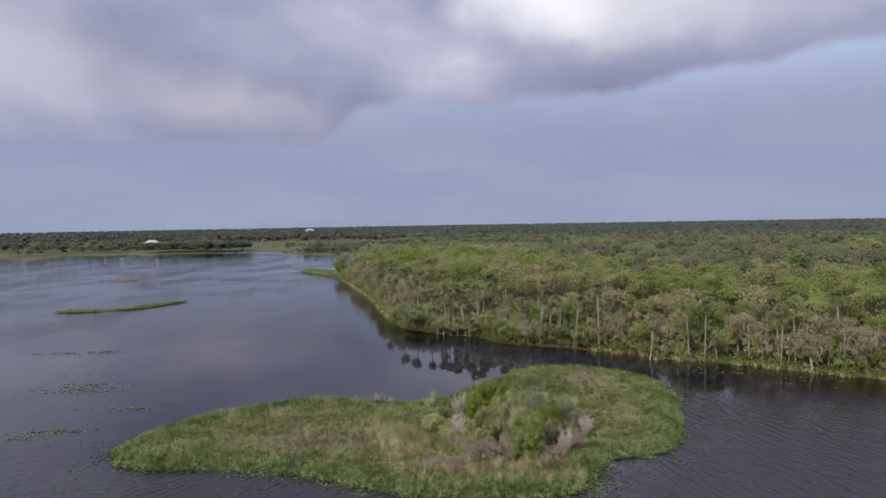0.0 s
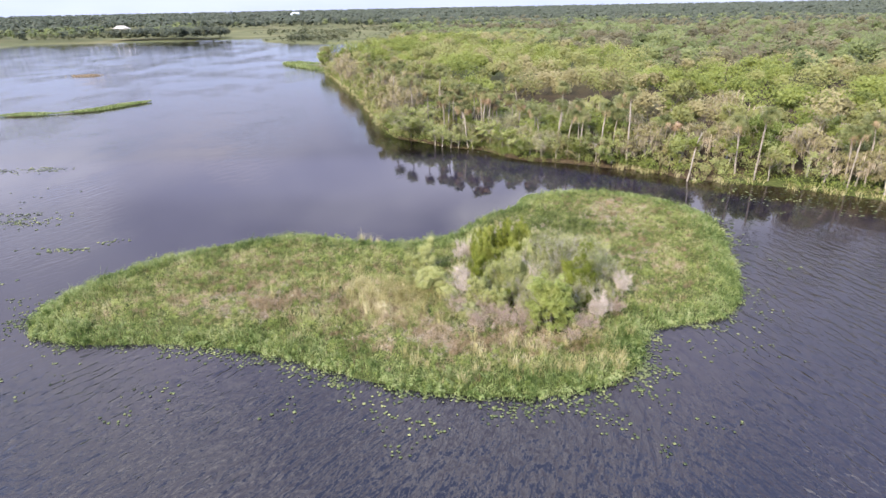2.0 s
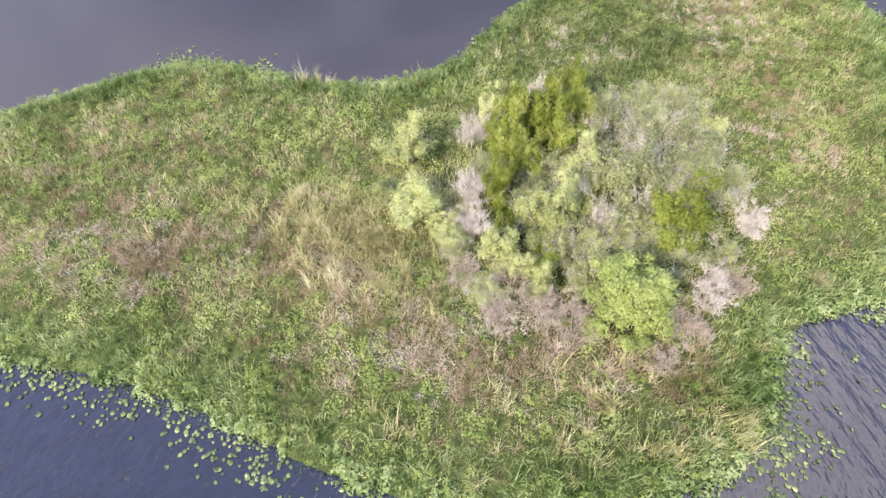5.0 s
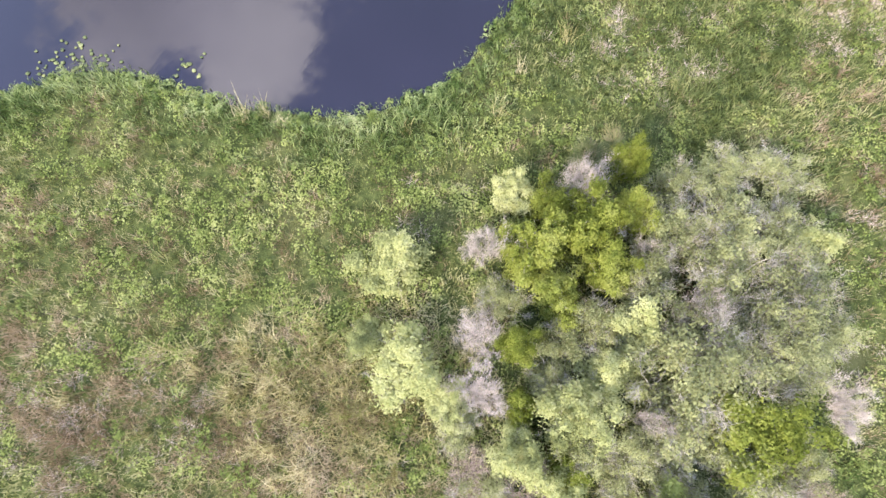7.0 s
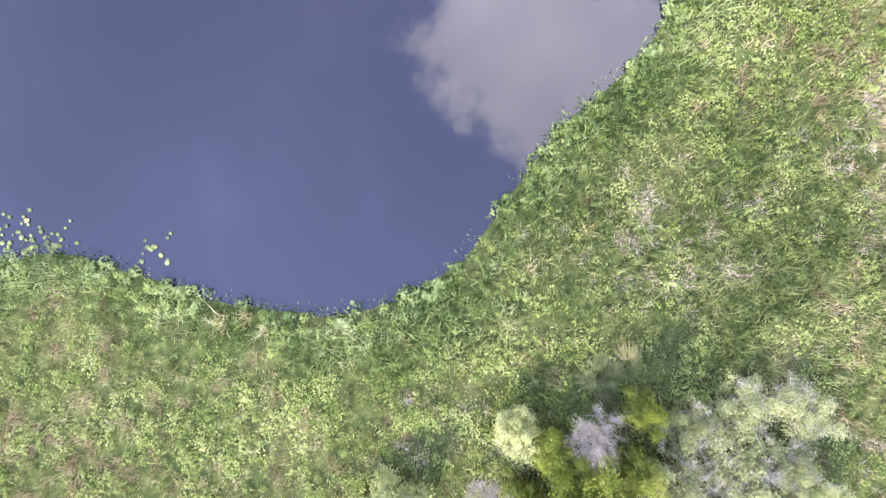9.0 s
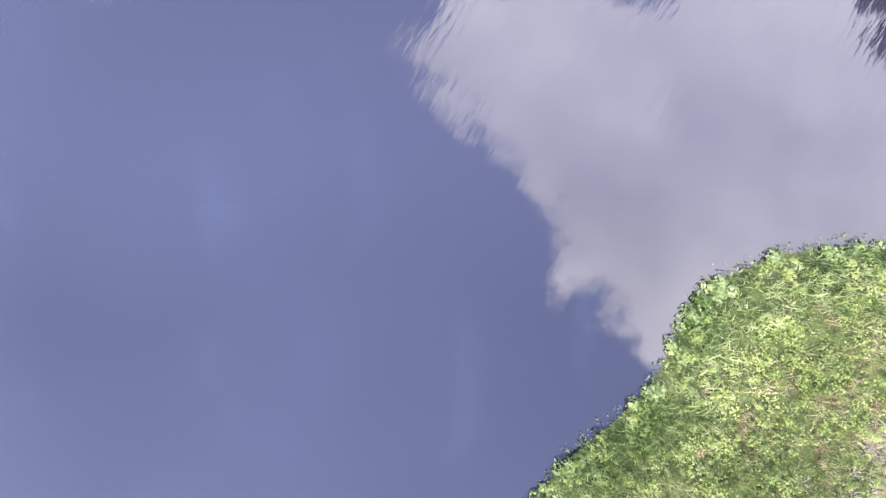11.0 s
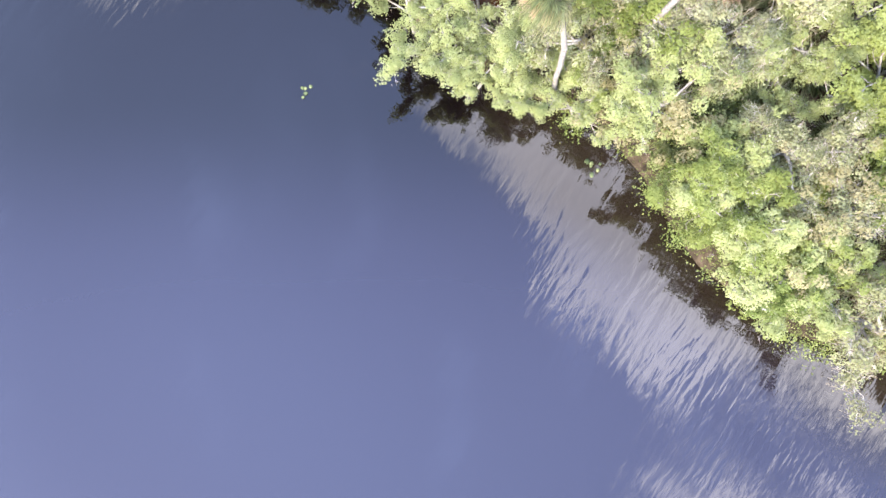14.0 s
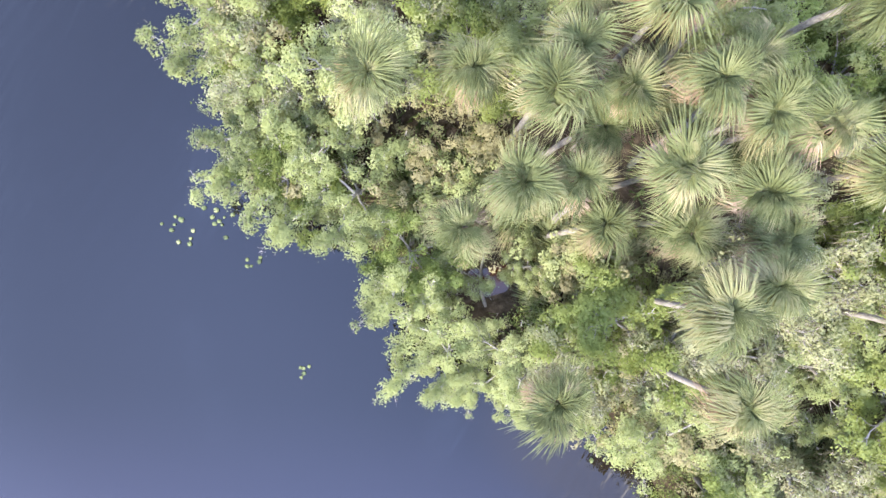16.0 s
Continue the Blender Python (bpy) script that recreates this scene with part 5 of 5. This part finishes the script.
def understory():
    """Low growth under and before the trees, down to the water."""
    rng = np.random.default_rng(43)
    line = smooth_line(SHORE, 14, closed=False)
    seg = np.linalg.norm(np.diff(line, axis=0), axis=1)
    t = rng.uniform(0, seg.sum(), 1500)
    at = np.stack([np.interp(t, np.concatenate([[0], np.cumsum(seg)]), line[:, k]) for k in (0, 1)], 1)
    back = np.abs(rng.normal(0, 3.0, (len(at), 1)))
    at = at + back * np.array([[0.6, 0.8]]) + rng.normal(0, 0.5, at.shape) - [0.3, 0.4]
    at = at[np.hypot(at[:, 0] - 3.1, at[:, 1] - 138.2) > 2.3]
    g = Geo()
    close = (at[:, 0] > -24) & (at[:, 0] < 32) & (at[:, 1] < 160)
    for p, n, size in ((at[close], 240, 0.075), (at[~close][:420], 60, 0.22)):
        c = np.repeat(np.c_[p, rng.uniform(0.4, 1.8, len(p))], n, 0) + rng.normal(0, 1, (len(p) * n, 3)) * (0.45 if size < 0.1 else 0.7)
        c[:, 2] = np.maximum(c[:, 2], 0.08)
        leaves(g, rng, c, size, 0.6, 1.5, 0.35, True)
    stuff("bank_bushes", g, HERB, "low green bushes and vines hanging over the water's edge", "bushes")
    g = Geo()
    q = at[~close][:420] - [0.6, 0.9]
    b = np.repeat(np.c_[q, np.full(len(q), 0.05)], 14, 0) + rng.normal(0, 0.4, (len(q) * 14, 3)) * [1, 1, 0]
    blades(g, rng, b, 1.1, 0.07, 0.4, 0.6)
    stuff("bank_grass", g, REED, "pale green reeds fringing the wooded bank", "reeds")
    # thicket of young trees, closing the wall of leaves between the crowns and the water
    t = rng.uniform(0, seg.sum(), 600)
    at = np.stack([np.interp(t, np.concatenate([[0], np.cumsum(seg)]), line[:, k]) for k in (0, 1)], 1)
    at = at + rng.uniform(0.0, 9.0, (len(at), 1)) * np.array([[0.6, 0.8]])
    at = at[(np.hypot(at[:, 0] - 3.1, at[:, 1] - 138.2) > 3.0) & (at[:, 0] < 160)]
    kind = rng.uniform(size=len(at))
    for name, sel, mat in (("pale_thicket", kind < 0.38, LEAF_PALE), ("green_thicket", (kind >= 0.38) & (kind < 0.58), LEAF_GREEN), ("mossy_thicket", kind >= 0.58, LEAF_ASH)):
        g = Geo()
        p = at[sel]
        close = (p[:, 0] > -24) & (p[:, 0] < 32) & (p[:, 1] < 160)
        for part_, n, size, knots in ((p[close], 1300, 0.08, 26), (p[~close], 380, 0.18, 12)):
            m = len(part_)
            mid = np.c_[part_, rng.uniform(0.9, 4.2, m) * (1.0 if size < 0.15 else 1.45)]
            off = rng.normal(0, 1, (m, knots, 3)) * [0.95, 0.95, 1.1]
            pick = rng.integers(0, knots, (m, n))
            puff = unit(rng.normal(size=(m, n, 3)) + [0, 0, 0.3]) * rng.uniform(0.3, 1.0, (m, n, 1)) ** 0.5 * (0.34 if size < 0.15 else 0.6)
            c = (mid[:, None] + np.take_along_axis(off, pick[..., None], 1) + puff).reshape(-1, 3)
            c[:, 2] = np.maximum(c[:, 2], 0.1)
            leaves(g, rng, c, size, 0.6, 1.5, 0.35, True, puff.reshape(-1, 3) * 3 + LIGHT * 0.7, 0.3)
        stuff(name, g, mat, "tangled young trees and vines crowding the wooded bank", "thicket")
    # fern and palmetto floor seen in the gaps straight below
    g = Geo()
    q = np.c_[rng.uniform(-22, 40, 14000), rng.uniform(112, 165, 14000)]
    q = q[(inland(q) > 0.8) & (np.hypot(q[:, 0] - 3.1, q[:, 1] - 138.2) > 2.0)]
    b = np.c_[q, np.full(len(q), 0.5)]
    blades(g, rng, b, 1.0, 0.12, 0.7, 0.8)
    stuff("forest_ferns", g, SHADED_FERN, "ferns and palmettos with the forest floor's shade in their dark green", "ferns")


def woods(name, pts, heights, radius, count, size, seed, mat=None, close=False):
    """Trees further back: crowns of loose leaf clumps, joined."""
    rng = np.random.default_rng(seed)
    g = Geo()
    n = len(pts)
    rad = np.asarray(radius).reshape(-1, 1, 1)
    k = max(3, count // 26)
    boss = unit(rng.normal(size=(n, k, 3)))
    boss[..., 2] = np.abs(boss[..., 2]) * 0.9 - 0.15
    boss = boss * rad * (rng.uniform(0.2, 0.5, (n, k, 1)) if close else rng.uniform(0.35, 0.8, (n, k, 1)))
    pick = rng.integers(0, k, (n, count))
    off = unit(rng.normal(size=(n, count, 3)) + [0, 0, 0.35]) * rad * (rng.uniform(0.5, 0.62, (n, count, 1)) if close else rng.uniform(0.25, 0.42, (n, count, 1)))
    c = np.take_along_axis(boss, pick[..., None], 1) + off + np.c_[pts, heights][:, None, :]
    s = np.repeat(np.asarray(size).reshape(-1) * np.ones(n), count)[:, None]
    leaves(g, rng, c.reshape(-1, 3), s, 0.5 if close else 0.4, 1.2, 0.35, True, unit(off.reshape(-1, 3)) + LIGHT * 0.7, 0.16 if close else 0.36)
    return stuff(name, g, mat or HAZED_WOODS, "dense green woods stretching back from the water", "woods")


def forest(near_pts):
    rng = np.random.default_rng(47)
    # middle distance: behind the front rows
    q = np.c_[rng.uniform(-60, 330, 17000), rng.uniform(60, 440, 17000)]
    d = inland(q)
    ahead = (np.abs(q[:, 0]) < (q[:, 1] + 40) * 0.95)
    clear = (d > 15) & ahead & (q[:, 1] < 400 + 60 * field(q, 0.03, 35)) & ~((np.abs(q[:, 0] - 5) < 34) & (q[:, 1] < 166))
    q, d = q[clear], d[clear]
    order = np.argsort(q[:, 1] // 20 + rng.uniform(0, 1, len(q)))
    q = q[order]
    keep = []
    cell = {}
    near = np.array(near_pts)
    for x, y in q:
        k = (int(x // 6.4), int(y // 6.4))
        if k in cell or np.min((near[:, 0] - x) ** 2 + (near[:, 1] - y) ** 2) < 15:
            continue
        cell[k] = 1
        keep.append((x, y))
    keep = np.array(keep)
    f = field(keep, 0.03, 9)
    deep = inland(keep)
    tone = field(keep, 0.035, 12) + rng.uniform(-0.2, 0.2, len(keep)) - 0.16 * ((deep > 22) & (deep < 75)) + 0.1 * (deep > 110)
    h = 8.2 + 3.6 * f + rng.uniform(-1.6, 2.6, len(keep))
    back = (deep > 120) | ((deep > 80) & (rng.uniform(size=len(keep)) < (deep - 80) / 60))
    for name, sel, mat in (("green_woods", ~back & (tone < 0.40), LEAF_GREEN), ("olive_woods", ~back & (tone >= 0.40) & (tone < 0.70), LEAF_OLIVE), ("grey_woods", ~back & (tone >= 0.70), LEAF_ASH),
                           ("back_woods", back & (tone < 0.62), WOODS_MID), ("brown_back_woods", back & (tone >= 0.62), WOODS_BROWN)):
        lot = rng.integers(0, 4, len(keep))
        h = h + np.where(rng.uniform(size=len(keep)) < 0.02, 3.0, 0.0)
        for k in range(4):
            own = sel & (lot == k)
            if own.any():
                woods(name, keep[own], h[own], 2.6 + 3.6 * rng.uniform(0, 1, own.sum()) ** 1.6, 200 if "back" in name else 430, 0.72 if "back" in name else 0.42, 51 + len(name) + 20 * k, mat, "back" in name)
    # far woods to the horizon
    r = 400 * (4800 / 400) ** rng.uniform(0, 1, 15000)
    a = rng.uniform(-0.80, 0.80, 15000)
    q = np.c_[r * np.sin(a), r * np.cos(a)]
    d = inland(q)
    open_ground = (q[:, 0] < -35 - 0.05 * (q[:, 1] - 400) + 50 * (field(q, 0.02, 34) - 0.5)) & (q[:, 1] < 930) & (q[:, 1] > 380)
    patch = field(q, 0.004, 15)
    marsh = (q[:, 0] < -0.06 * q[:, 1] + 60 * (field(q, 0.02, 33) - 0.5)) & (q[:, 1] < 1150 + 500 * (patch - 0.4)) & (patch < 0.62) & (q[:, 0] > -0.28 * q[:, 1])
    west = (q[:, 0] <= -0.28 * q[:, 1]) & (q[:, 1] < 625)
    woody = (q[:, 0] < -0.40 * q[:, 1]) & (q[:, 1] > 625)
    ok = (d > 30) & ~(open_ground & ~west & ~woody) & ~marsh & ~(west & (patch < 0.75))
    ok &= np.hypot(q[:, 0] + 520, q[:, 1] - 985) > 45
    ok &= ~((np.abs(q[:, 0] + 0.5156 * q[:, 1] - 1) < 30) & (q[:, 1] < 1010) & (q[:, 1] > 600))
    ok &= ~((np.abs(q[:, 0] + 0.2315 * q[:, 1]) < 30) & (q[:, 1] < 2160) & (q[:, 1] > 1700))
    q, r = q[ok], r[ok]
    rad = np.clip(r / 400 * 2.4, 4.2, 10)
    size = rad * 0.52
    high = 6.5 + 3.5 * field(q, 0.01, 17) + np.clip(r / 900, 0, 2)
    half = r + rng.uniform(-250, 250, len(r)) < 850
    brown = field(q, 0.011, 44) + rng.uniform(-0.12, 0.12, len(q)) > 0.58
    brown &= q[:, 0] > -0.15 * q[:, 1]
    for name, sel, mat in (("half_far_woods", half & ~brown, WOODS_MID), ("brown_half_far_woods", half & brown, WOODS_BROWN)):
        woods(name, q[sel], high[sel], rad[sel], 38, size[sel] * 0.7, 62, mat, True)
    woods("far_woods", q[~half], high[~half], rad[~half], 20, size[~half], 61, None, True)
    # bushes on the open marsh
    q = np.c_[rng.uniform(-520, 40, 2600), rng.uniform(560, 1500, 2600)]
    d = inland(q)
    q = q[(d > 4) & (field(q, 0.012, 22) > 0.56)]
    row = np.c_[rng.uniform(-365, -246, 260), rng.uniform(666, 716, 260)]
    row = row[inland(row) > 2.5]
    woods("shore_woods", row, rng.uniform(6.0, 10.5, len(row)), rng.uniform(3.5, 6.0, len(row)), 80, 1.25, 75, HAZED_WOODS, True)
    row = row[:60]
    row = np.concatenate([row, np.c_[rng.uniform(-440, -380, 22), rng.uniform(655, 680, 22)], np.c_[rng.uniform(-150, -95, 60), rng.uniform(600, 640, 60)]])
    low = np.c_[rng.uniform(-260, 10, 900), rng.uniform(450, 1000, 900)]
    low = low[(inland(low) > 3) & (field(low, 0.03, 55) > 0.45)]
    woods("marsh_scrub", low, np.full(len(low), 0.8), rng.uniform(1.2, 3.2, len(low)), 40, 0.8, 73, MARSH)
    q = np.concatenate([q, row])
    woods("marsh_bushes", q, np.where((q[:, 0] < -190) & (q[:, 1] < 720), 6.5, 3.0) + rng.uniform(-1, 2, len(q)), rng.uniform(2.5, 5.5, len(q)), 60, 1.0, 71, MARSH)
    # spit and little island
    g = Geo()
    q = np.c_[rng.uniform(-150, -105, 20000), rng.uniform(186, 219, 20000)]
    q = q[signed(LITTLE, q) > 0.2]
    b = np.c_[q, np.full(len(q), 0.2)]
    blades(g, rng, b, 0.6, 0.25, 0.4, 0.6)
    q = np.c_[rng.uniform(-96, -48, 9000), rng.uniform(300, 370, 9000)]
    q = q[(inland(q) > 0.0) & (inland(q) < 7)]
    blades(g, rng, np.c_[q, np.full(len(q), 0.2)], 1.3, 0.4, 0.4, 0.6)
    stuff("shallow_reeds", g, GRASS_RIM, "low green reeds on a strip of mud in the lake", "reeds")
    g = Geo()
    q = np.c_[rng.normal(-187, 3.2, 900), rng.normal(314, 2.0, 900)]
    blades(g, rng, np.c_[q, np.zeros(len(q))], 0.7, 0.3, 0.5, 0.7)
    stuff("dry_reeds", g, GRASS_TAN, "small raft of dry tan reeds out in the lake", "reeds")


def log(x, y, turn, length):
    rng = np.random.default_rng(int(length * 10))
    g = Geo()
    k = 6
    t = np.linspace(0, 1, k)
    tube(g, np.c_[t * length, 0.25 * np.sin(t * 4), 0.12 + 0.3 * t], np.linspace(0.11, 0.05, k) * rng.uniform(0.85, 1.15, k), 7)
    tube(g, [(length * 0.5, 0.2, 0.25), (length * 0.62, 0.7, 0.4), (length * 0.8, 1.1, 0.5)], [0.05, 0.035, 0.02], 5)
    ob = tagged(new("fallen_log", g.mesh("fallen_log", BARK_PALM)), "weathered grey fallen log lying in shallow water", "log")
    ob.matrix_basis = pose(x, y, 0, 0, 0, turn)


def floor_palmettos():
    rng = np.random.default_rng(83)
    for x, y in ((14.5, 131.5), (16.5, 133.5), (13.2, 130), (18, 131.5), (20, 134), (15.8, 136.6), (18.6, 137.5), (7.2, 139.4), (6.6, 136.6), (1.5, 144), (-1.2, 142), (11.6, 148.5), (14.6, 150), (17.5, 146.5), (21.5, 140), (20.5, 127.5), (4.2, 141.4), (5.8, 140.2), (3.4, 143.2), (8.6, 146.8), (9.2, 139.2), (13.6, 146.4), (11.0, 135.8), (16.4, 144.6), (2.4, 148.2), (17.2, 138.6), (18.8, 135.6), (16.2, 134.8), (19.4, 139.2), (17.0, 131.2), (15.2, 139.8), (20.8, 137.4), (18.2, 141.2), (14.2, 136.2), (16.6, 128.4), (19.2, 128.8), (21.6, 129.6)):
        ob = palmetto(x, y, int(rng.integers(9999)), rng.uniform(1.2, 1.8))
        tagged(ob, "dark green palmetto on the shaded forest floor", "palmetto", "palmettos of the forest floor")


floor_palmettos()
log(2.9, 136.4, 96, 3.4)
BANK = bank()
snags = [dead_tree(900 + i) for i in range(3)]
place(snags, [(-63, 318, 9, 2.6), (-58, 309, 10, 2.8), (-55, 318, 8.5, 2.4), (-66, 330, 7, 2.2), (-53, 300, 9.5, 2.6), (-60, 327, 8, 2.4), (-50, 308, 9, 2.4), (-57, 333, 8, 2.2)], np.random.default_rng(91), 8.5, 2.4)
understory()
forest(BANK)


# ---- far buildings and masts ----
ROOF_WHITE = plain("white_roof", (0.42, 0.40, 0.38))
WALL_BUFF = plain("buff_wall", (0.42, 0.36, 0.30))
WALL_BLUE = plain("pale_blue_wall", (0.45, 0.58, 0.78))
ROOF_GREY = plain("blue_grey_roof", (0.36, 0.42, 0.52))
GLASS = plain("dark_window", (0.04, 0.05, 0.06), 0.15)
STEEL = plain("mast_steel", (0.30, 0.30, 0.33), 0.5)


def box(g, lo, hi):
    (a, b, c), (d, e, f) = lo, hi
    g.put([(a, b, c), (d, b, c), (d, e, c), (a, e, c), (a, b, f), (d, b, f), (d, e, f), (a, e, f)],
          [[0, 3, 2, 1], [4, 5, 6, 7], [0, 1, 5, 4], [1, 2, 6, 5], [2, 3, 7, 6], [3, 0, 4, 7]])


def hip_roof(g, w, d, z, rise, over=1.0):
    w, d = w / 2 + over, d / 2 + over
    r = w - d * 0.9
    g.put([(-w, -d, z), (w, -d, z), (w, d, z), (-w, d, z), (-r, 0, z + rise), (r, 0, z + rise), (-w, -d, z - 0.3), (w, -d, z - 0.3), (w, d, z - 0.3), (-w, d, z - 0.3)],
          [[0, 1, 5, 4], [2, 3, 4, 5], [6, 7, 1, 0], [7, 8, 2, 1], [8, 9, 3, 2], [9, 6, 0, 3], [9, 8, 7, 6]])
    g.f.append(np.array([[1, 2, 5], [3, 0, 4]]) + g.n - 10)


def house(x, y, w, d, h, rise, wall, roof, label, turn=0):
    ob = thing("house", label, "house")
    g = Geo()
    box(g, (-w / 2, -d / 2, -0.5), (w / 2, d / 2, h))
    part("wall", g.mesh("wall", wall), ob)
    g = Geo()
    hip_roof(g, w, d, h + 0.004, rise)
    part("roof", g.mesh("roof", roof), ob)
    k = max(3, int(w // 4))
    g = Geo()
    box(g, (-0.7, -0.06, 0), (0.7, 0.06, 1.4))
    me = g.mesh("window", GLASS)
    for i in range(k):
        win = part("window", me, ob)
        win.matrix_basis = pose(-w / 2 + (i + 0.5) * w / k, -d / 2 - 0.03, 1.1)
    ob.matrix_basis = pose(x, y, 1.4, 0, 0, turn)


house(-520, 1000, 23, 14, 3.6, 4.8, WALL_BUFF, ROOF_WHITE, "wide low house with a white roof among marsh trees", 12)
house(-560, 985, 16, 11, 3.5, 3.0, WALL_BUFF, ROOF_GREY, "low brown house half hidden behind far trees", 0)
house(-500, 2160, 34, 16, 11, 6, WALL_BLUE, ROOF_GREY, "large pale blue house far off on the marsh", 0)
house(-452, 2190, 14, 10, 5, 3, ROOF_WHITE, ROOF_WHITE, "small white house far off on the marsh", 0)


def mast(x, y, h):
    """A lattice radio mast: three legs, rungs and a thin tip."""
    ob = thing("radio_mast", "thin grey lattice radio mast on the horizon", "mast")
    g = Geo()
    for i in range(3):
        a = i * 2.094
        tube(g, [(2.4 * math.cos(a), 2.4 * math.sin(a), 0), (1.0 * math.cos(a), 1.0 * math.sin(a), h)], [0.5, 0.35], 4)
    part("legs", g.mesh("legs", STEEL), ob)
    g = Geo()
    for k in range(14):
        z0, z1, r0, r1 = h * k / 14, h * (k + 1) / 14, 2.4 - 1.4 * k / 14, 2.4 - 1.4 * (k + 1) / 14
        for i in range(3):
            a, b = i * 2.094, (i + 1) * 2.094
            tube(g, [(r0 * math.cos(a), r0 * math.sin(a), z0), (r1 * math.cos(b), r1 * math.sin(b), z1)], [0.15, 0.15], 3)
    part("bracing", g.mesh("bracing", STEEL), ob)
    g = Geo()
    tube(g, [(0, 0, h - 1), (0, 0, h + 12)], [0.3, 0.15], 4)
    part("tip", g.mesh("tip", STEEL), ob)
    ob.matrix_basis = pose(x, y, 1)


mast(2330, 3900, 125)
mast(1960, 3900, 75)
mast(2080, 4000, 62)
